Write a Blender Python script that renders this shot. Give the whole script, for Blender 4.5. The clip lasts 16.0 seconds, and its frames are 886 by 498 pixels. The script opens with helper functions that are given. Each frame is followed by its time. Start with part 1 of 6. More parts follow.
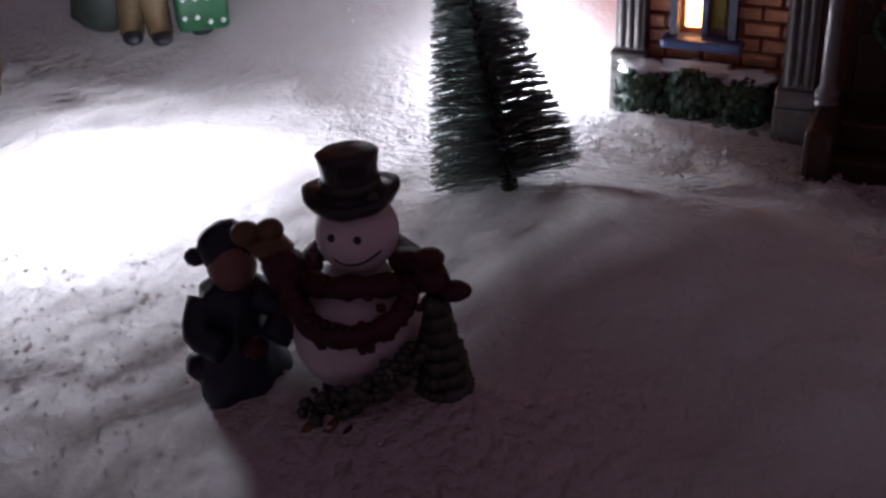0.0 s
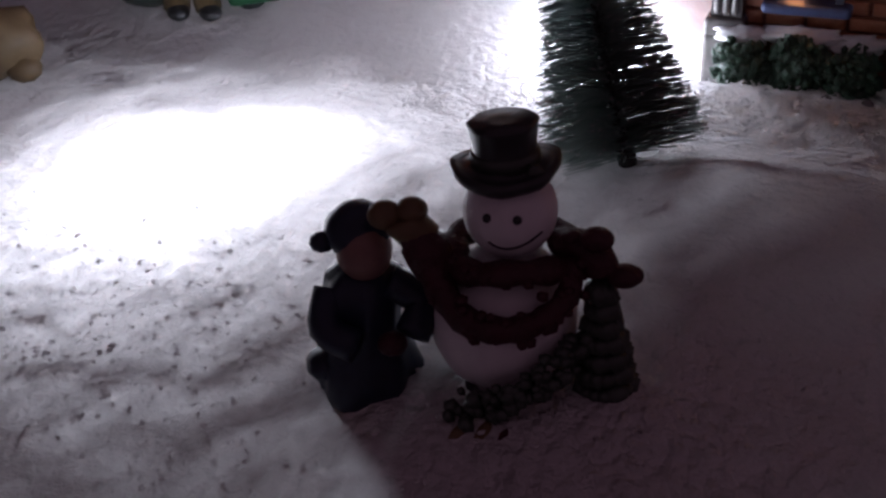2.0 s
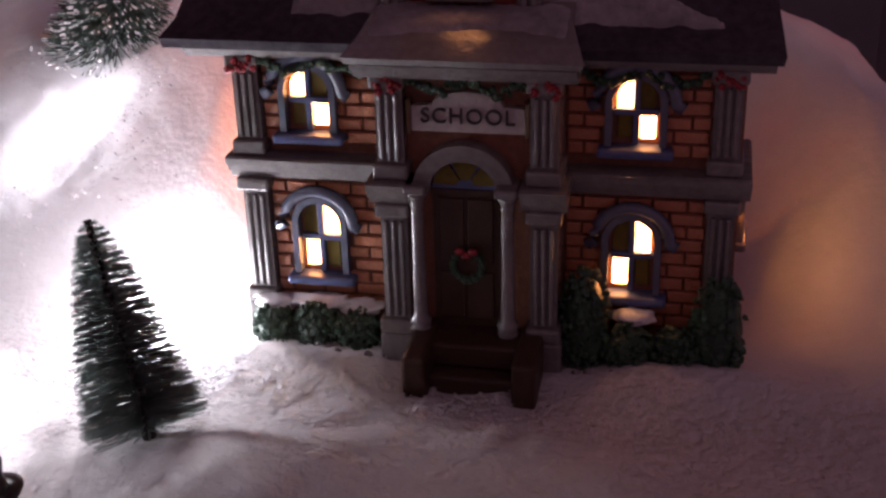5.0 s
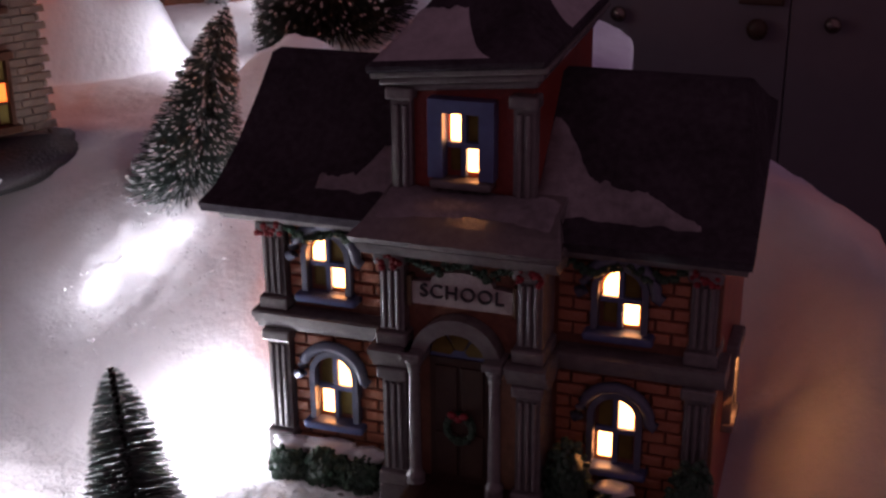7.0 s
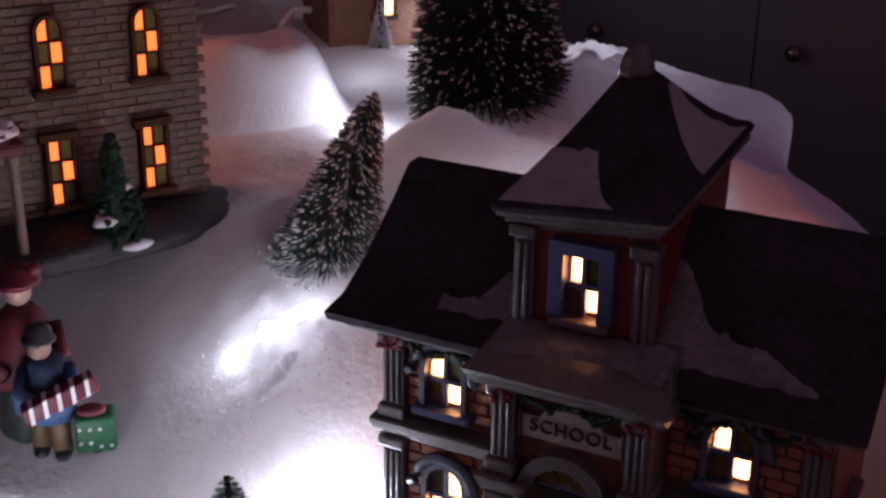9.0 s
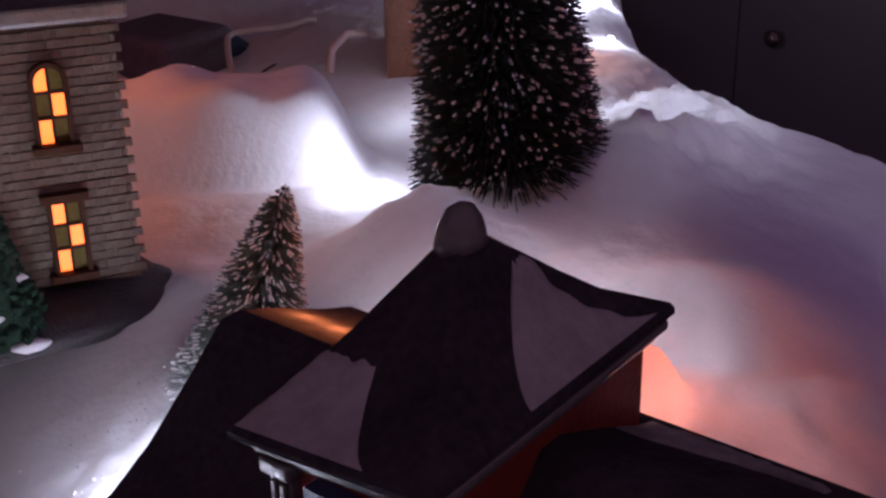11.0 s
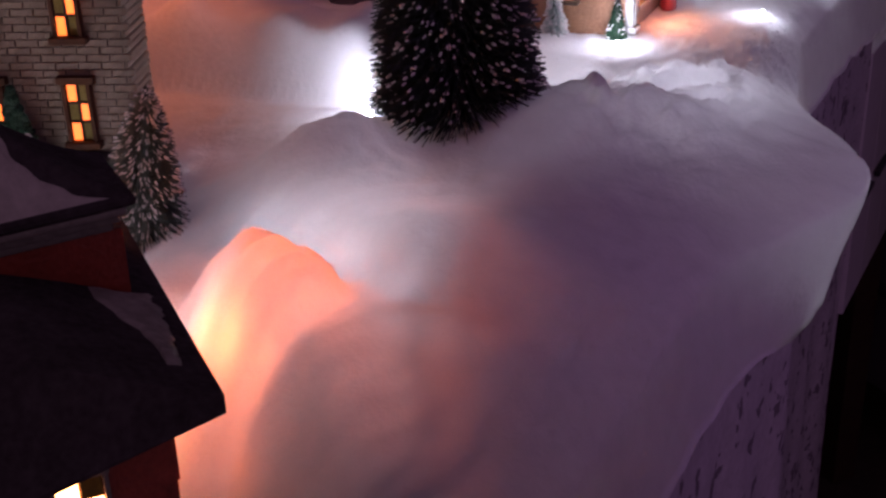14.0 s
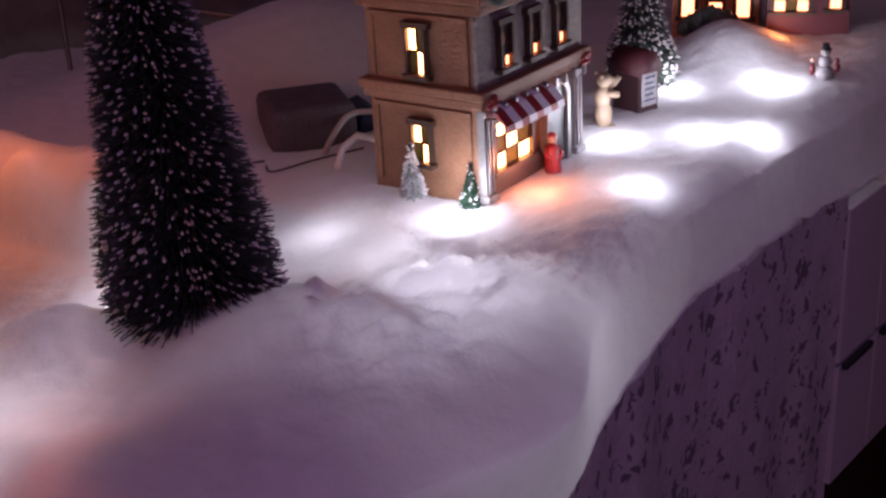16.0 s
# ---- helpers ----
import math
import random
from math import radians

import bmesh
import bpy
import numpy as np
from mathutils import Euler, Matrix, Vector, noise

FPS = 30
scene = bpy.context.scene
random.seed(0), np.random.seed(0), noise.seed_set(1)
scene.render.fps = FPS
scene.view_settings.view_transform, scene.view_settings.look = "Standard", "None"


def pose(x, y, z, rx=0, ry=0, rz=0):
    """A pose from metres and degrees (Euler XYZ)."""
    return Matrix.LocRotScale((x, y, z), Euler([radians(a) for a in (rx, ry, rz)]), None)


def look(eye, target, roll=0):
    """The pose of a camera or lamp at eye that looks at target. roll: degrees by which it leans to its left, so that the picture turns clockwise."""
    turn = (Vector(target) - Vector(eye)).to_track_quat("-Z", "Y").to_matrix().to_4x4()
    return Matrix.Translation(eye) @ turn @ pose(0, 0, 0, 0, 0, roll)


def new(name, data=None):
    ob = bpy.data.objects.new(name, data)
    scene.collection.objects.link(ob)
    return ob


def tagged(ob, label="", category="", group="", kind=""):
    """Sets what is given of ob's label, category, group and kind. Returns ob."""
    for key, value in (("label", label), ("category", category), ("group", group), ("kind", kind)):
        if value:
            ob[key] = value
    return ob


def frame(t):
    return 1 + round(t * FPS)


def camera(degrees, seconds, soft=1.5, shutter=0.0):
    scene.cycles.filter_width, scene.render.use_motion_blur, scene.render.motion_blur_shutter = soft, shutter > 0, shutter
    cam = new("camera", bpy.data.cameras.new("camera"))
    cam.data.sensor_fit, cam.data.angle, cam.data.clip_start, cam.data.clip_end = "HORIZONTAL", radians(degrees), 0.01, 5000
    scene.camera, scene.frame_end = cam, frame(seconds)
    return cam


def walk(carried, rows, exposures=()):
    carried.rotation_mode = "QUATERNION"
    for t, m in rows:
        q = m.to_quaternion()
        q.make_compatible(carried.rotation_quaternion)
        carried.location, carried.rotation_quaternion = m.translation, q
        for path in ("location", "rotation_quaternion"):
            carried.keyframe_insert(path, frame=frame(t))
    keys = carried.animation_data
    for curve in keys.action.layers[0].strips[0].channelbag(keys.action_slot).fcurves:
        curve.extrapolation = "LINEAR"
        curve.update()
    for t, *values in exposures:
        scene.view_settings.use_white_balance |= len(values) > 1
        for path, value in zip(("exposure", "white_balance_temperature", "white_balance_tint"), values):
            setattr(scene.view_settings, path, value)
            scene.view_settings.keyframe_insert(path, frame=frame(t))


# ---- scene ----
cam = camera(38.5, 16.0, soft=2.6)
U = 0.1  # all plan numbers below are in decimetres
PATH = [
    (0, (0.995, -3.382, 1.473), (0.274, -1.796, 0.492), -2.6),
    (0.5, (0.897, -3.357, 1.423), (0.157, -1.773, 0.452), -2.6),
    (1, (0.74, -3.345, 1.373), (0.011, -1.757, 0.401), -2.2),
    (1.5, (0.677, -3.284, 1.358), (-0.08, -1.725, 0.36), -3.5),
    (2, (0.666, -3.3, 1.356), (-0.023, -1.708, 0.359), -2.9),
    (2.5, (0.866, -3.3, 1.467), (0.271, -1.664, 0.483), -3.2),
    (3, (1.096, -3.36, 1.58), (0.554, -1.7, 0.604), -4.0),
    (3.5, (1.254, -3.429, 1.696), (0.79, -1.732, 0.744), -2.8),
    (4, (1.348, -3.516, 1.757), (0.946, -1.77, 0.869), -2.2),
    (4.5, (1.385, -3.577, 1.916), (1.016, -1.814, 1.046), -2.1),
    (7, (1.911, -3.673, 2.363), (1.3, -1.909, 1.645), -0.5),
    (7.5, (2.014, -3.756, 2.605), (1.305, -2.025, 1.896), -2.1),
    (8, (1.995, -3.818, 2.715), (1.25, -2.098, 2.017), -1.2),
    (8.2, (1.947, -3.803, 2.738), (1.184, -2.095, 2.03), -0.1),
    (10.3, (2.208, -2.562, 2.927), (1.193, -1.027, 2.144), -1.5),
    (10.5, (2.248, -2.39, 2.949), (1.191, -0.885, 2.163), -1.5),
    (11, (2.298, -1.765, 2.914), (1.13, -0.35, 2.117), -0.9),
    (11.5, (2.411, -1.391, 2.846), (1.154, -0.062, 2.037), -0.3),
    (12, (2.723, -1.118, 2.926), (1.419, 0.153, 2.098), -2.2),
    (12.5, (3.226, -0.802, 3.109), (1.823, 0.329, 2.242), -3.6),
    (13, (3.706, -0.581, 3.083), (2.145, 0.357, 2.255), -1.0),
    (13.5, (4.165, -0.43, 2.944), (2.523, 0.37, 2.131), 0.3),
    (14, (4.387, 0.025, 2.969), (2.728, 0.759, 2.126), -1.7),
    (14.5, (4.419, 0.814, 3.029), (2.721, 1.459, 2.193), -0.5),
    (15, (4.642, 1.607, 3.174), (2.87, 2.095, 2.385), -1.7),
    (15.5, (4.61, 2.089, 3.257), (2.809, 2.504, 2.493), -2.8),
    (16, (4.644, 2.517, 3.462), (2.835, 2.877, 2.69), -3.2),
]
EXPOSURES = [(0.0, -0.22, 6500, 12), (1.0, -0.28, 6500, 12), (1.5, -0.38, 6450, 12), (2.0, -0.5, 6400, 12), (3.0, 0.0, 6700, 14), (3.5, 0.45, 6800, 16), (4.5, 0.8, 7000, 17), (7.0, 0.1, 6800, 17), (8.0, -0.2, 6700, 18), (10.5, 0.05, 6050, 18), (11.0, 0.26, 6050, 18), (11.5, 0.65, 6050, 18), (12.0, 0.55, 6050, 18), (13.0, 0.15, 6250, 18), (13.5, 0.08, 6300, 18), (14.0, 0.22, 6400, 18), (15.0, 0.52, 6500, 18), (16.0, 0.62, 6600, 18)]
walk(cam, [(t, look(Vector(eye) * U, Vector(target) * U, roll)) for t, eye, target, roll in PATH], EXPOSURES)

# ---- light ----
world = bpy.data.worlds.new("world")
scene.world = world
world.use_nodes = True
world.node_tree.nodes["Background"].inputs[0].default_value = (0.57, 0.315, 0.45, 1)
world.node_tree.nodes["Background"].inputs[1].default_value = 0.165


def point_lamp(name, x, y, z, watts, colour, size=0.03):
    data = bpy.data.lights.new(name, "POINT")
    data.energy, data.color, data.shadow_soft_size = watts, colour, size * U
    ob = new(name, data)
    ob.location = Vector((x, y, z)) * U
    return ob


def area_lamp(name, eye, target, size, watts, colour):
    data = bpy.data.lights.new(name, "AREA")
    data.energy, data.color, data.size = watts, colour, size * U
    ob = new(name, data)
    ob.matrix_world = look(Vector(eye) * U, Vector(target) * U)
    return ob


COLD = (0.83, 0.86, 1.0)
WARM = (1.0, 0.28, 0.075)
# unseen violet fill spot over the table's far side, coned off the front snow
data = bpy.data.lights.new("room_fill", "SPOT")
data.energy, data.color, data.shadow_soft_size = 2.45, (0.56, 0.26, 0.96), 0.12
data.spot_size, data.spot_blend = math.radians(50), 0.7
new("room_fill", data).matrix_world = look(Vector((6.0, 6.6, 7.2)) * U, Vector((-0.6, 4.2, 0.6)) * U)

# ---- materials ----
def material(name, colour, rough=0.6, metal=0.0, grain=0.0, scale=400.0, bump=0.0, bump_scale=600.0, colour2=None, spec=0.4, blotch=60.0):
    m = bpy.data.materials.new(name)
    m.use_nodes = True
    nt = m.node_tree
    p = nt.nodes["Principled BSDF"]
    p.inputs["Roughness"].default_value = rough
    p.inputs["Metallic"].default_value = metal
    p.inputs["Specular IOR Level"].default_value = spec
    co = nt.nodes.new("ShaderNodeTexCoord")
    base = (*colour, 1)
    if colour2 is None:
        colour2 = tuple(c * (1 - grain) for c in colour)
    big = nt.nodes.new("ShaderNodeTexNoise")
    big.inputs["Scale"].default_value = blotch
    big.inputs["Detail"].default_value = 4
    fine = nt.nodes.new("ShaderNodeTexNoise")
    fine.inputs["Scale"].default_value = scale
    fine.inputs["Detail"].default_value = 5
    add = nt.nodes.new("ShaderNodeMath")
    add.operation = "ADD"
    half = nt.nodes.new("ShaderNodeMath")
    half.operation = "MULTIPLY_ADD"
    half.inputs[1].default_value, half.inputs[2].default_value = 1.6, -1.1
    mix = nt.nodes.new("ShaderNodeMix")
    mix.data_type = "RGBA"
    mix.inputs[6].default_value, mix.inputs[7].default_value = base, (*colour2, 1)
    L = nt.links.new
    L(co.outputs["Object"], big.inputs["Vector"])
    L(co.outputs["Object"], fine.inputs["Vector"])
    L(big.outputs["Fac"], add.inputs[0])
    L(fine.outputs["Fac"], add.inputs[1])
    L(add.outputs[0], half.inputs[0])
    half.use_clamp = True
    L(half.outputs[0], mix.inputs[0])
    L(mix.outputs[2], p.inputs["Base Color"])
    if bump:
        bn = nt.nodes.new("ShaderNodeTexNoise")
        bn.inputs["Scale"].default_value = bump_scale
        bn.inputs["Detail"].default_value = 6
        bu = nt.nodes.new("ShaderNodeBump")
        bu.inputs["Strength"].default_value = bump
        bu.inputs["Distance"].default_value = 0.002
        L(co.outputs["Object"], bn.inputs["Vector"])
        L(bn.outputs["Fac"], bu.inputs["Height"])
        L(bu.outputs["Normal"], p.inputs["Normal"])
    return m


def glowing(name, colour, strength):
    m = bpy.data.materials.new(name)
    m.use_nodes = True
    p = m.node_tree.nodes["Principled BSDF"]
    p.inputs["Base Color"].default_value = (*[0.6 * c for c in colour], 1)
    p.inputs["Emission Color"].default_value = (*colour, 1)
    p.inputs["Emission Strength"].default_value = strength
    return m


SNOW = material("snow", (0.80, 0.80, 0.81), 0.9, grain=0.12, scale=1500, bump=0.05, bump_scale=800, spec=0.1, blotch=90)
nt = SNOW.node_tree
thin = nt.nodes.new("ShaderNodeBsdfTranslucent")
thin.inputs["Color"].default_value = (0.8, 0.79, 0.78, 1)
both = nt.nodes.new("ShaderNodeMixShader")
co = nt.nodes.new("ShaderNodeTexCoord")
tuft = nt.nodes.new("ShaderNodeTexNoise")
tuft.inputs["Scale"].default_value, tuft.inputs["Detail"].default_value = 330, 5
thick = nt.nodes.new("ShaderNodeMapRange")
thick.inputs[1].default_value, thick.inputs[2].default_value, thick.inputs[3].default_value, thick.inputs[4].default_value = 0.3, 0.7, 0.19, 0.37
# loose grains before the school, smooth batting behind it
cut = nt.nodes.new("ShaderNodeSeparateXYZ")
loose = nt.nodes.new("ShaderNodeMapRange")
loose.inputs[1].default_value, loose.inputs[2].default_value, loose.inputs[3].default_value, loose.inputs[4].default_value = -0.055, -0.02, 1.0, 0.2
nt.links.new(co.outputs["Object"], cut.inputs[0])
nt.links.new(cut.outputs[1], loose.inputs[0])
nt.links.new(co.outputs["Object"], tuft.inputs["Vector"])
nt.links.new(tuft.outputs["Fac"], thick.inputs[0])
nt.links.new(thick.outputs[0], both.inputs[0])
low = nt.nodes.new("ShaderNodeBump")
low.inputs["Strength"].default_value, low.inputs["Distance"].default_value = 0.22, 0.005
fine = [n for n in nt.nodes if n.type == "BUMP" and n != low][0]
nt.links.new(tuft.outputs["Fac"], low.inputs["Height"])
nt.links.new(loose.outputs[0], low.inputs["Strength"])
nt.links.new(low.outputs["Normal"], fine.inputs["Normal"])
nt.links.new(nt.nodes["Principled BSDF"].outputs[0], both.inputs[1])
nt.links.new(thin.outputs[0], both.inputs[2])
nt.links.new(both.outputs[0], nt.nodes["Material Output"].inputs["Surface"])
CREAM = material("cream_glaze", (0.21, 0.16, 0.115), 0.45, grain=0.3, bump=0.3, bump_scale=900)
BRICK = material("brick_glaze", (0.44, 0.135, 0.06), 0.3, grain=0.5, scale=900, bump=0.3, spec=0.5, colour2=(0.55, 0.25, 0.14))
# front brick's glaze again, deepened for the dimmer light on side and tower walls
DIM_BRICK = material("dim_brick_glaze", (0.34, 0.055, 0.035), 0.35, grain=0.4, scale=500, bump=0.3, spec=0.5)
MORTAR = material("mortar", (0.27, 0.115, 0.068), 0.6, grain=0.4, bump=0.3)
JAMB = material("blue_grey_glaze", (0.13, 0.15, 0.21), 0.25, grain=0.3, bump=0.1, spec=0.6)
STONE = material("grey_glaze", (0.205, 0.195, 0.19), 0.2, grain=0.35, bump=0.15, spec=0.6)
SLATE = material("slate_glaze", (0.075, 0.066, 0.078), 0.65, grain=0.5, bump=0.12, bump_scale=400, spec=0.0)
nt = SLATE.node_tree
rows = nt.nodes.new("ShaderNodeTexBrick")
rows.inputs["Scale"].default_value = 1.0
rows.inputs["Brick Width"].default_value, rows.inputs["Row Height"].default_value = 0.007, 0.0042
rows.inputs["Mortar Size"].default_value, rows.inputs["Mortar Smooth"].default_value = 0.0005, 0.6
co = nt.nodes.new("ShaderNodeTexCoord")
cut = nt.nodes.new("ShaderNodeSeparateXYZ")
join = nt.nodes.new("ShaderNodeCombineXYZ")
nt.links.new(co.outputs["Object"], cut.inputs[0])
nt.links.new(cut.outputs[0], join.inputs[0])
nt.links.new(cut.outputs[2], join.inputs[1])
nt.links.new(join.outputs[0], rows.inputs["Vector"])
low = nt.nodes.new("ShaderNodeBump")
low.invert = True
low.inputs["Strength"].default_value, low.inputs["Distance"].default_value = 0.08, 0.0006
nt.links.new(rows.outputs["Fac"], low.inputs["Height"])
fine = [n for n in nt.nodes if n.type == "BUMP" and n != low][0]
nt.links.new(low.outputs["Normal"], fine.inputs["Normal"])
DARK = material("dark_wood", (0.06, 0.030, 0.019), 0.5, grain=0.4)
UMBER = material("umber_glaze", (0.075, 0.032, 0.018), 0.75, grain=0.3, spec=0.1)
BLUE = material("blue_frame", (0.10, 0.14, 0.30), 0.35, grain=0.3, spec=0.6)
PANE = material("amber_pane", (0.20, 0.15, 0.035), 0.6, grain=0.4, spec=0.15)
LIT = glowing("lit_pane", (1.0, 0.40, 0.14), 12.0)
LITRED = glowing("lit_pane_deep", (1.0, 0.17, 0.026), 2.2)
SHOPLIT = glowing("lit_pane_far", (1.0, 0.28, 0.12), 4.0)
HEDGE = material("hedge_glaze", (0.035, 0.10, 0.055), 0.4, grain=0.6, bump=0.8, bump_scale=900, spec=0.6)
# greyer white, also for the main roof's painted snow
DULL = material("dull_white_glaze", (0.34, 0.32, 0.33), 0.6, grain=0.5, scale=300, bump=0.3)
CHALK = material("chalk_glaze", (0.50, 0.48, 0.50), 0.6, grain=0.3, scale=300, bump=0.3)
WHITE = material("white_glaze", (0.78, 0.78, 0.80), 0.5, grain=0.12, bump=0.2)
NEEDLE = material("needle", (0.20, 0.25, 0.235), 0.38, grain=0.5, spec=0.7)
NEEDLE2 = material("needle_dark", (0.045, 0.062, 0.050), 0.42, grain=0.5, spec=0.6)
nt = NEEDLE.node_tree
sheer = nt.nodes.new("ShaderNodeBsdfTranslucent")
sheer.inputs["Color"].default_value = (0.58, 0.66, 0.63, 1)
blend = nt.nodes.new("ShaderNodeMixShader")
blend.inputs[0].default_value = 0.5
nt.links.new(nt.nodes["Principled BSDF"].outputs[0], blend.inputs[1])
nt.links.new(sheer.outputs[0], blend.inputs[2])
nt.links.new(blend.outputs[0], nt.nodes["Material Output"].inputs["Surface"])
NEEDLE3 = material("needle_grey", (0.085, 0.115, 0.10), 0.42, grain=0.5, spec=0.6)
WIRE = material("wire_core", (0.03, 0.035, 0.03), 0.5, metal=0.2, grain=0.3)
TIP = material("frosted_tip", (0.62, 0.58, 0.58), 0.8, grain=0.2)
RED = material("red_paint", (0.30, 0.022, 0.03), 0.4, grain=0.35, spec=0.5)
MAROON = material("maroon_paint", (0.14, 0.02, 0.03), 0.5, grain=0.4)
BLACK = material("black_paint", (0.032, 0.036, 0.04), 0.35, grain=0.4, spec=0.5)
NAVY = material("navy_paint", (0.03, 0.055, 0.12), 0.5, grain=0.4)
SKY = material("light_blue_paint", (0.05, 0.12, 0.27), 0.45, grain=0.3)
SKIN = material("clay_paint", (0.42, 0.26, 0.20), 0.5, grain=0.25)
GREEN = material("green_paint", (0.02, 0.12, 0.05), 0.4, grain=0.3)
TAN = material("tan_paint", (0.16, 0.11, 0.055), 0.5, grain=0.35)
ROCK = material("base_glaze", (0.055, 0.05, 0.05), 0.5, grain=0.5, bump=0.5)
CABINET = material("cabinet_paint", (0.14, 0.12, 0.14), 0.5, grain=0.1, scale=60, blotch=12)
BRASS = material("brass", (0.25, 0.20, 0.18), 0.25, metal=0.9, grain=0.2)
BACK = material("back_wall", (0.17, 0.145, 0.135), 0.8, grain=0.3, scale=80, blotch=10)
FLOOR = material("floor_boards", (0.08, 0.06, 0.045), 0.6, grain=0.4, scale=90, blotch=15)
PALE = material("pale_cabinet_paint", (0.62, 0.58, 0.62), 0.5, grain=0.1, scale=60, blotch=12)
CORD = material("cord", (0.55, 0.50, 0.46), 0.5, grain=0.1)


# ---- mesh tools ----
def empty(name, x, y, z, turn=0, lean=(0, 0)):
    ob = new(name)
    ob.empty_display_size = 0.01
    ob.matrix_world = pose(x * U, y * U, z * U, lean[0], lean[1], turn)
    return ob


def part(name, bm, mat, parent=None, label="", smooth=False):
    me = bpy.data.meshes.new(name)
    for v in bm.verts:
        v.co *= U
    if smooth:
        for f in bm.faces:
            f.smooth = True
    bm.to_mesh(me)
    bm.free()
    for one in (mat if isinstance(mat, (list, tuple)) else [mat]):
        me.materials.append(one)
    ob = new(name, me)
    if parent is not None:
        ob.parent = parent
    if label:
        ob["label"] = label
    return ob


def raw(name, verts, faces, mat, parent=None, label="", smooth=False):
    me = bpy.data.meshes.new(name)
    me.from_pydata([(x * U, y * U, z * U) for x, y, z in verts], [], faces)
    me.materials.append(mat)
    if smooth:
        me.polygons.foreach_set("use_smooth", [True] * len(me.polygons))
    ob = new(name, me)
    if parent is not None:
        ob.parent = parent
    if label:
        ob["label"] = label
    return ob


def box(bm, x0, x1, y0, y1, z0, z1, bevel=0.0, m=None, mi=0):
    r = bmesh.ops.create_cube(bm, size=1)
    vs = r["verts"]
    for v in vs:
        v.co = Vector((x0 + (v.co.x + 0.5) * (x1 - x0), y0 + (v.co.y + 0.5) * (y1 - y0), z0 + (v.co.z + 0.5) * (z1 - z0)))
    fs = {f for v in vs for f in v.link_faces}
    if bevel:
        es = {e for v in vs for e in v.link_edges}
        rb = bmesh.ops.bevel(bm, geom=list(es), offset=bevel, segments=2, affect="EDGES", profile=0.5)
        vs = list({v for f in rb["faces"] for v in f.verts})
        fs = {f for v in vs for f in v.link_faces}
    for f in fs:
        if f.is_valid:
            f.material_index = mi
    if m is not None:
        bmesh.ops.transform(bm, matrix=m, verts=vs)
    return vs


def lathe(bm, prof, seg=16, m=None, mi=0, wobble=0.0, sx=1.0, sy=1.0):
    rings = []
    for r, z in prof:
        ring = []
        for k in range(seg):
            a = 2 * math.pi * k / seg
            q = r * (1 + wobble * noise.noise(Vector((math.cos(a) * 2, math.sin(a) * 2, z * 9))))
            ring.append(bm.verts.new((q * math.cos(a) * sx, q * math.sin(a) * sy, z)))
        rings.append(ring)
    fs = []
    for a, b in zip(rings, rings[1:]):
        for k in range(seg):
            fs.append(bm.faces.new((a[k], a[(k + 1) % seg], b[(k + 1) % seg], b[k])))
    fs.append(bm.faces.new(list(reversed(rings[0]))))
    fs.append(bm.faces.new(rings[-1]))
    for f in fs:
        f.material_index = mi
    vs = [v for ring in rings for v in ring]
    if m is not None:
        bmesh.ops.transform(bm, matrix=m, verts=vs)
    return vs


def ball(bm, x, y, z, rx, ry=None, rz=None, mi=0, sub=2, wobble=0.0, m=None):
    r = bmesh.ops.create_icosphere(bm, subdivisions=sub, radius=1)
    for v in r["verts"]:
        k = 1 + wobble * noise.noise(v.co * 2.3 + Vector((x * 7, y * 7, z * 7)))
        v.co = Vector((x + v.co.x * rx * k, y + v.co.y * (ry or rx) * k, z + v.co.z * (rz or rx) * k))
    for f in {f for v in r["verts"] for f in v.link_faces}:
        f.material_index = mi
    if m is not None:
        bmesh.ops.transform(bm, matrix=m, verts=r["verts"])
    return r["verts"]


def tube(bm, pts, radii, seg=8, mi=0):
    """A round rod through pts."""
    pts = [Vector(p) for p in pts]
    rings = []
    up = Vector((0.13, 0.2, 1))
    for i, p in enumerate(pts):
        d = (pts[min(i + 1, len(pts) - 1)] - pts[max(i - 1, 0)]).normalized()
        if abs(d.dot(up.normalized())) > 0.95:
            side = d.cross(Vector((1, 0.1, 0))).normalized()
        else:
            side = d.cross(up).normalized()
        o = d.cross(side)
        r = radii[i] if isinstance(radii, (list, tuple)) else radii
        rings.append([bm.verts.new(p + r * (math.cos(2 * math.pi * k / seg) * side + math.sin(2 * math.pi * k / seg) * o)) for k in range(seg)])
    fs = []
    for a, b in zip(rings, rings[1:]):
        for k in range(seg):
            fs.append(bm.faces.new((a[k], a[(k + 1) % seg], b[(k + 1) % seg], b[k])))
    fs.append(bm.faces.new(list(reversed(rings[0]))))
    fs.append(bm.faces.new(rings[-1]))
    for f in fs:
        f.material_index = mi


def prism(bm, outline, y0, y1, mi=0):
    """Outline in x, z pulled from y0 to y1."""
    a = [bm.verts.new((x, y0, z)) for x, z in outline]
    b = [bm.verts.new((x, y1, z)) for x, z in outline]
    n = len(a)
    fs = [bm.faces.new(a), bm.faces.new(list(reversed(b)))]
    for k in range(n):
        fs.append(bm.faces.new((a[(k + 1) % n], a[k], b[k], b[(k + 1) % n])))
    for f in fs:
        f.material_index = mi
    return a + b


def smooth_step(a, b, v):
    k = min(1.0, max(0.0, (v - a) / (b - a)))
    return k * k * (3 - 2 * k)


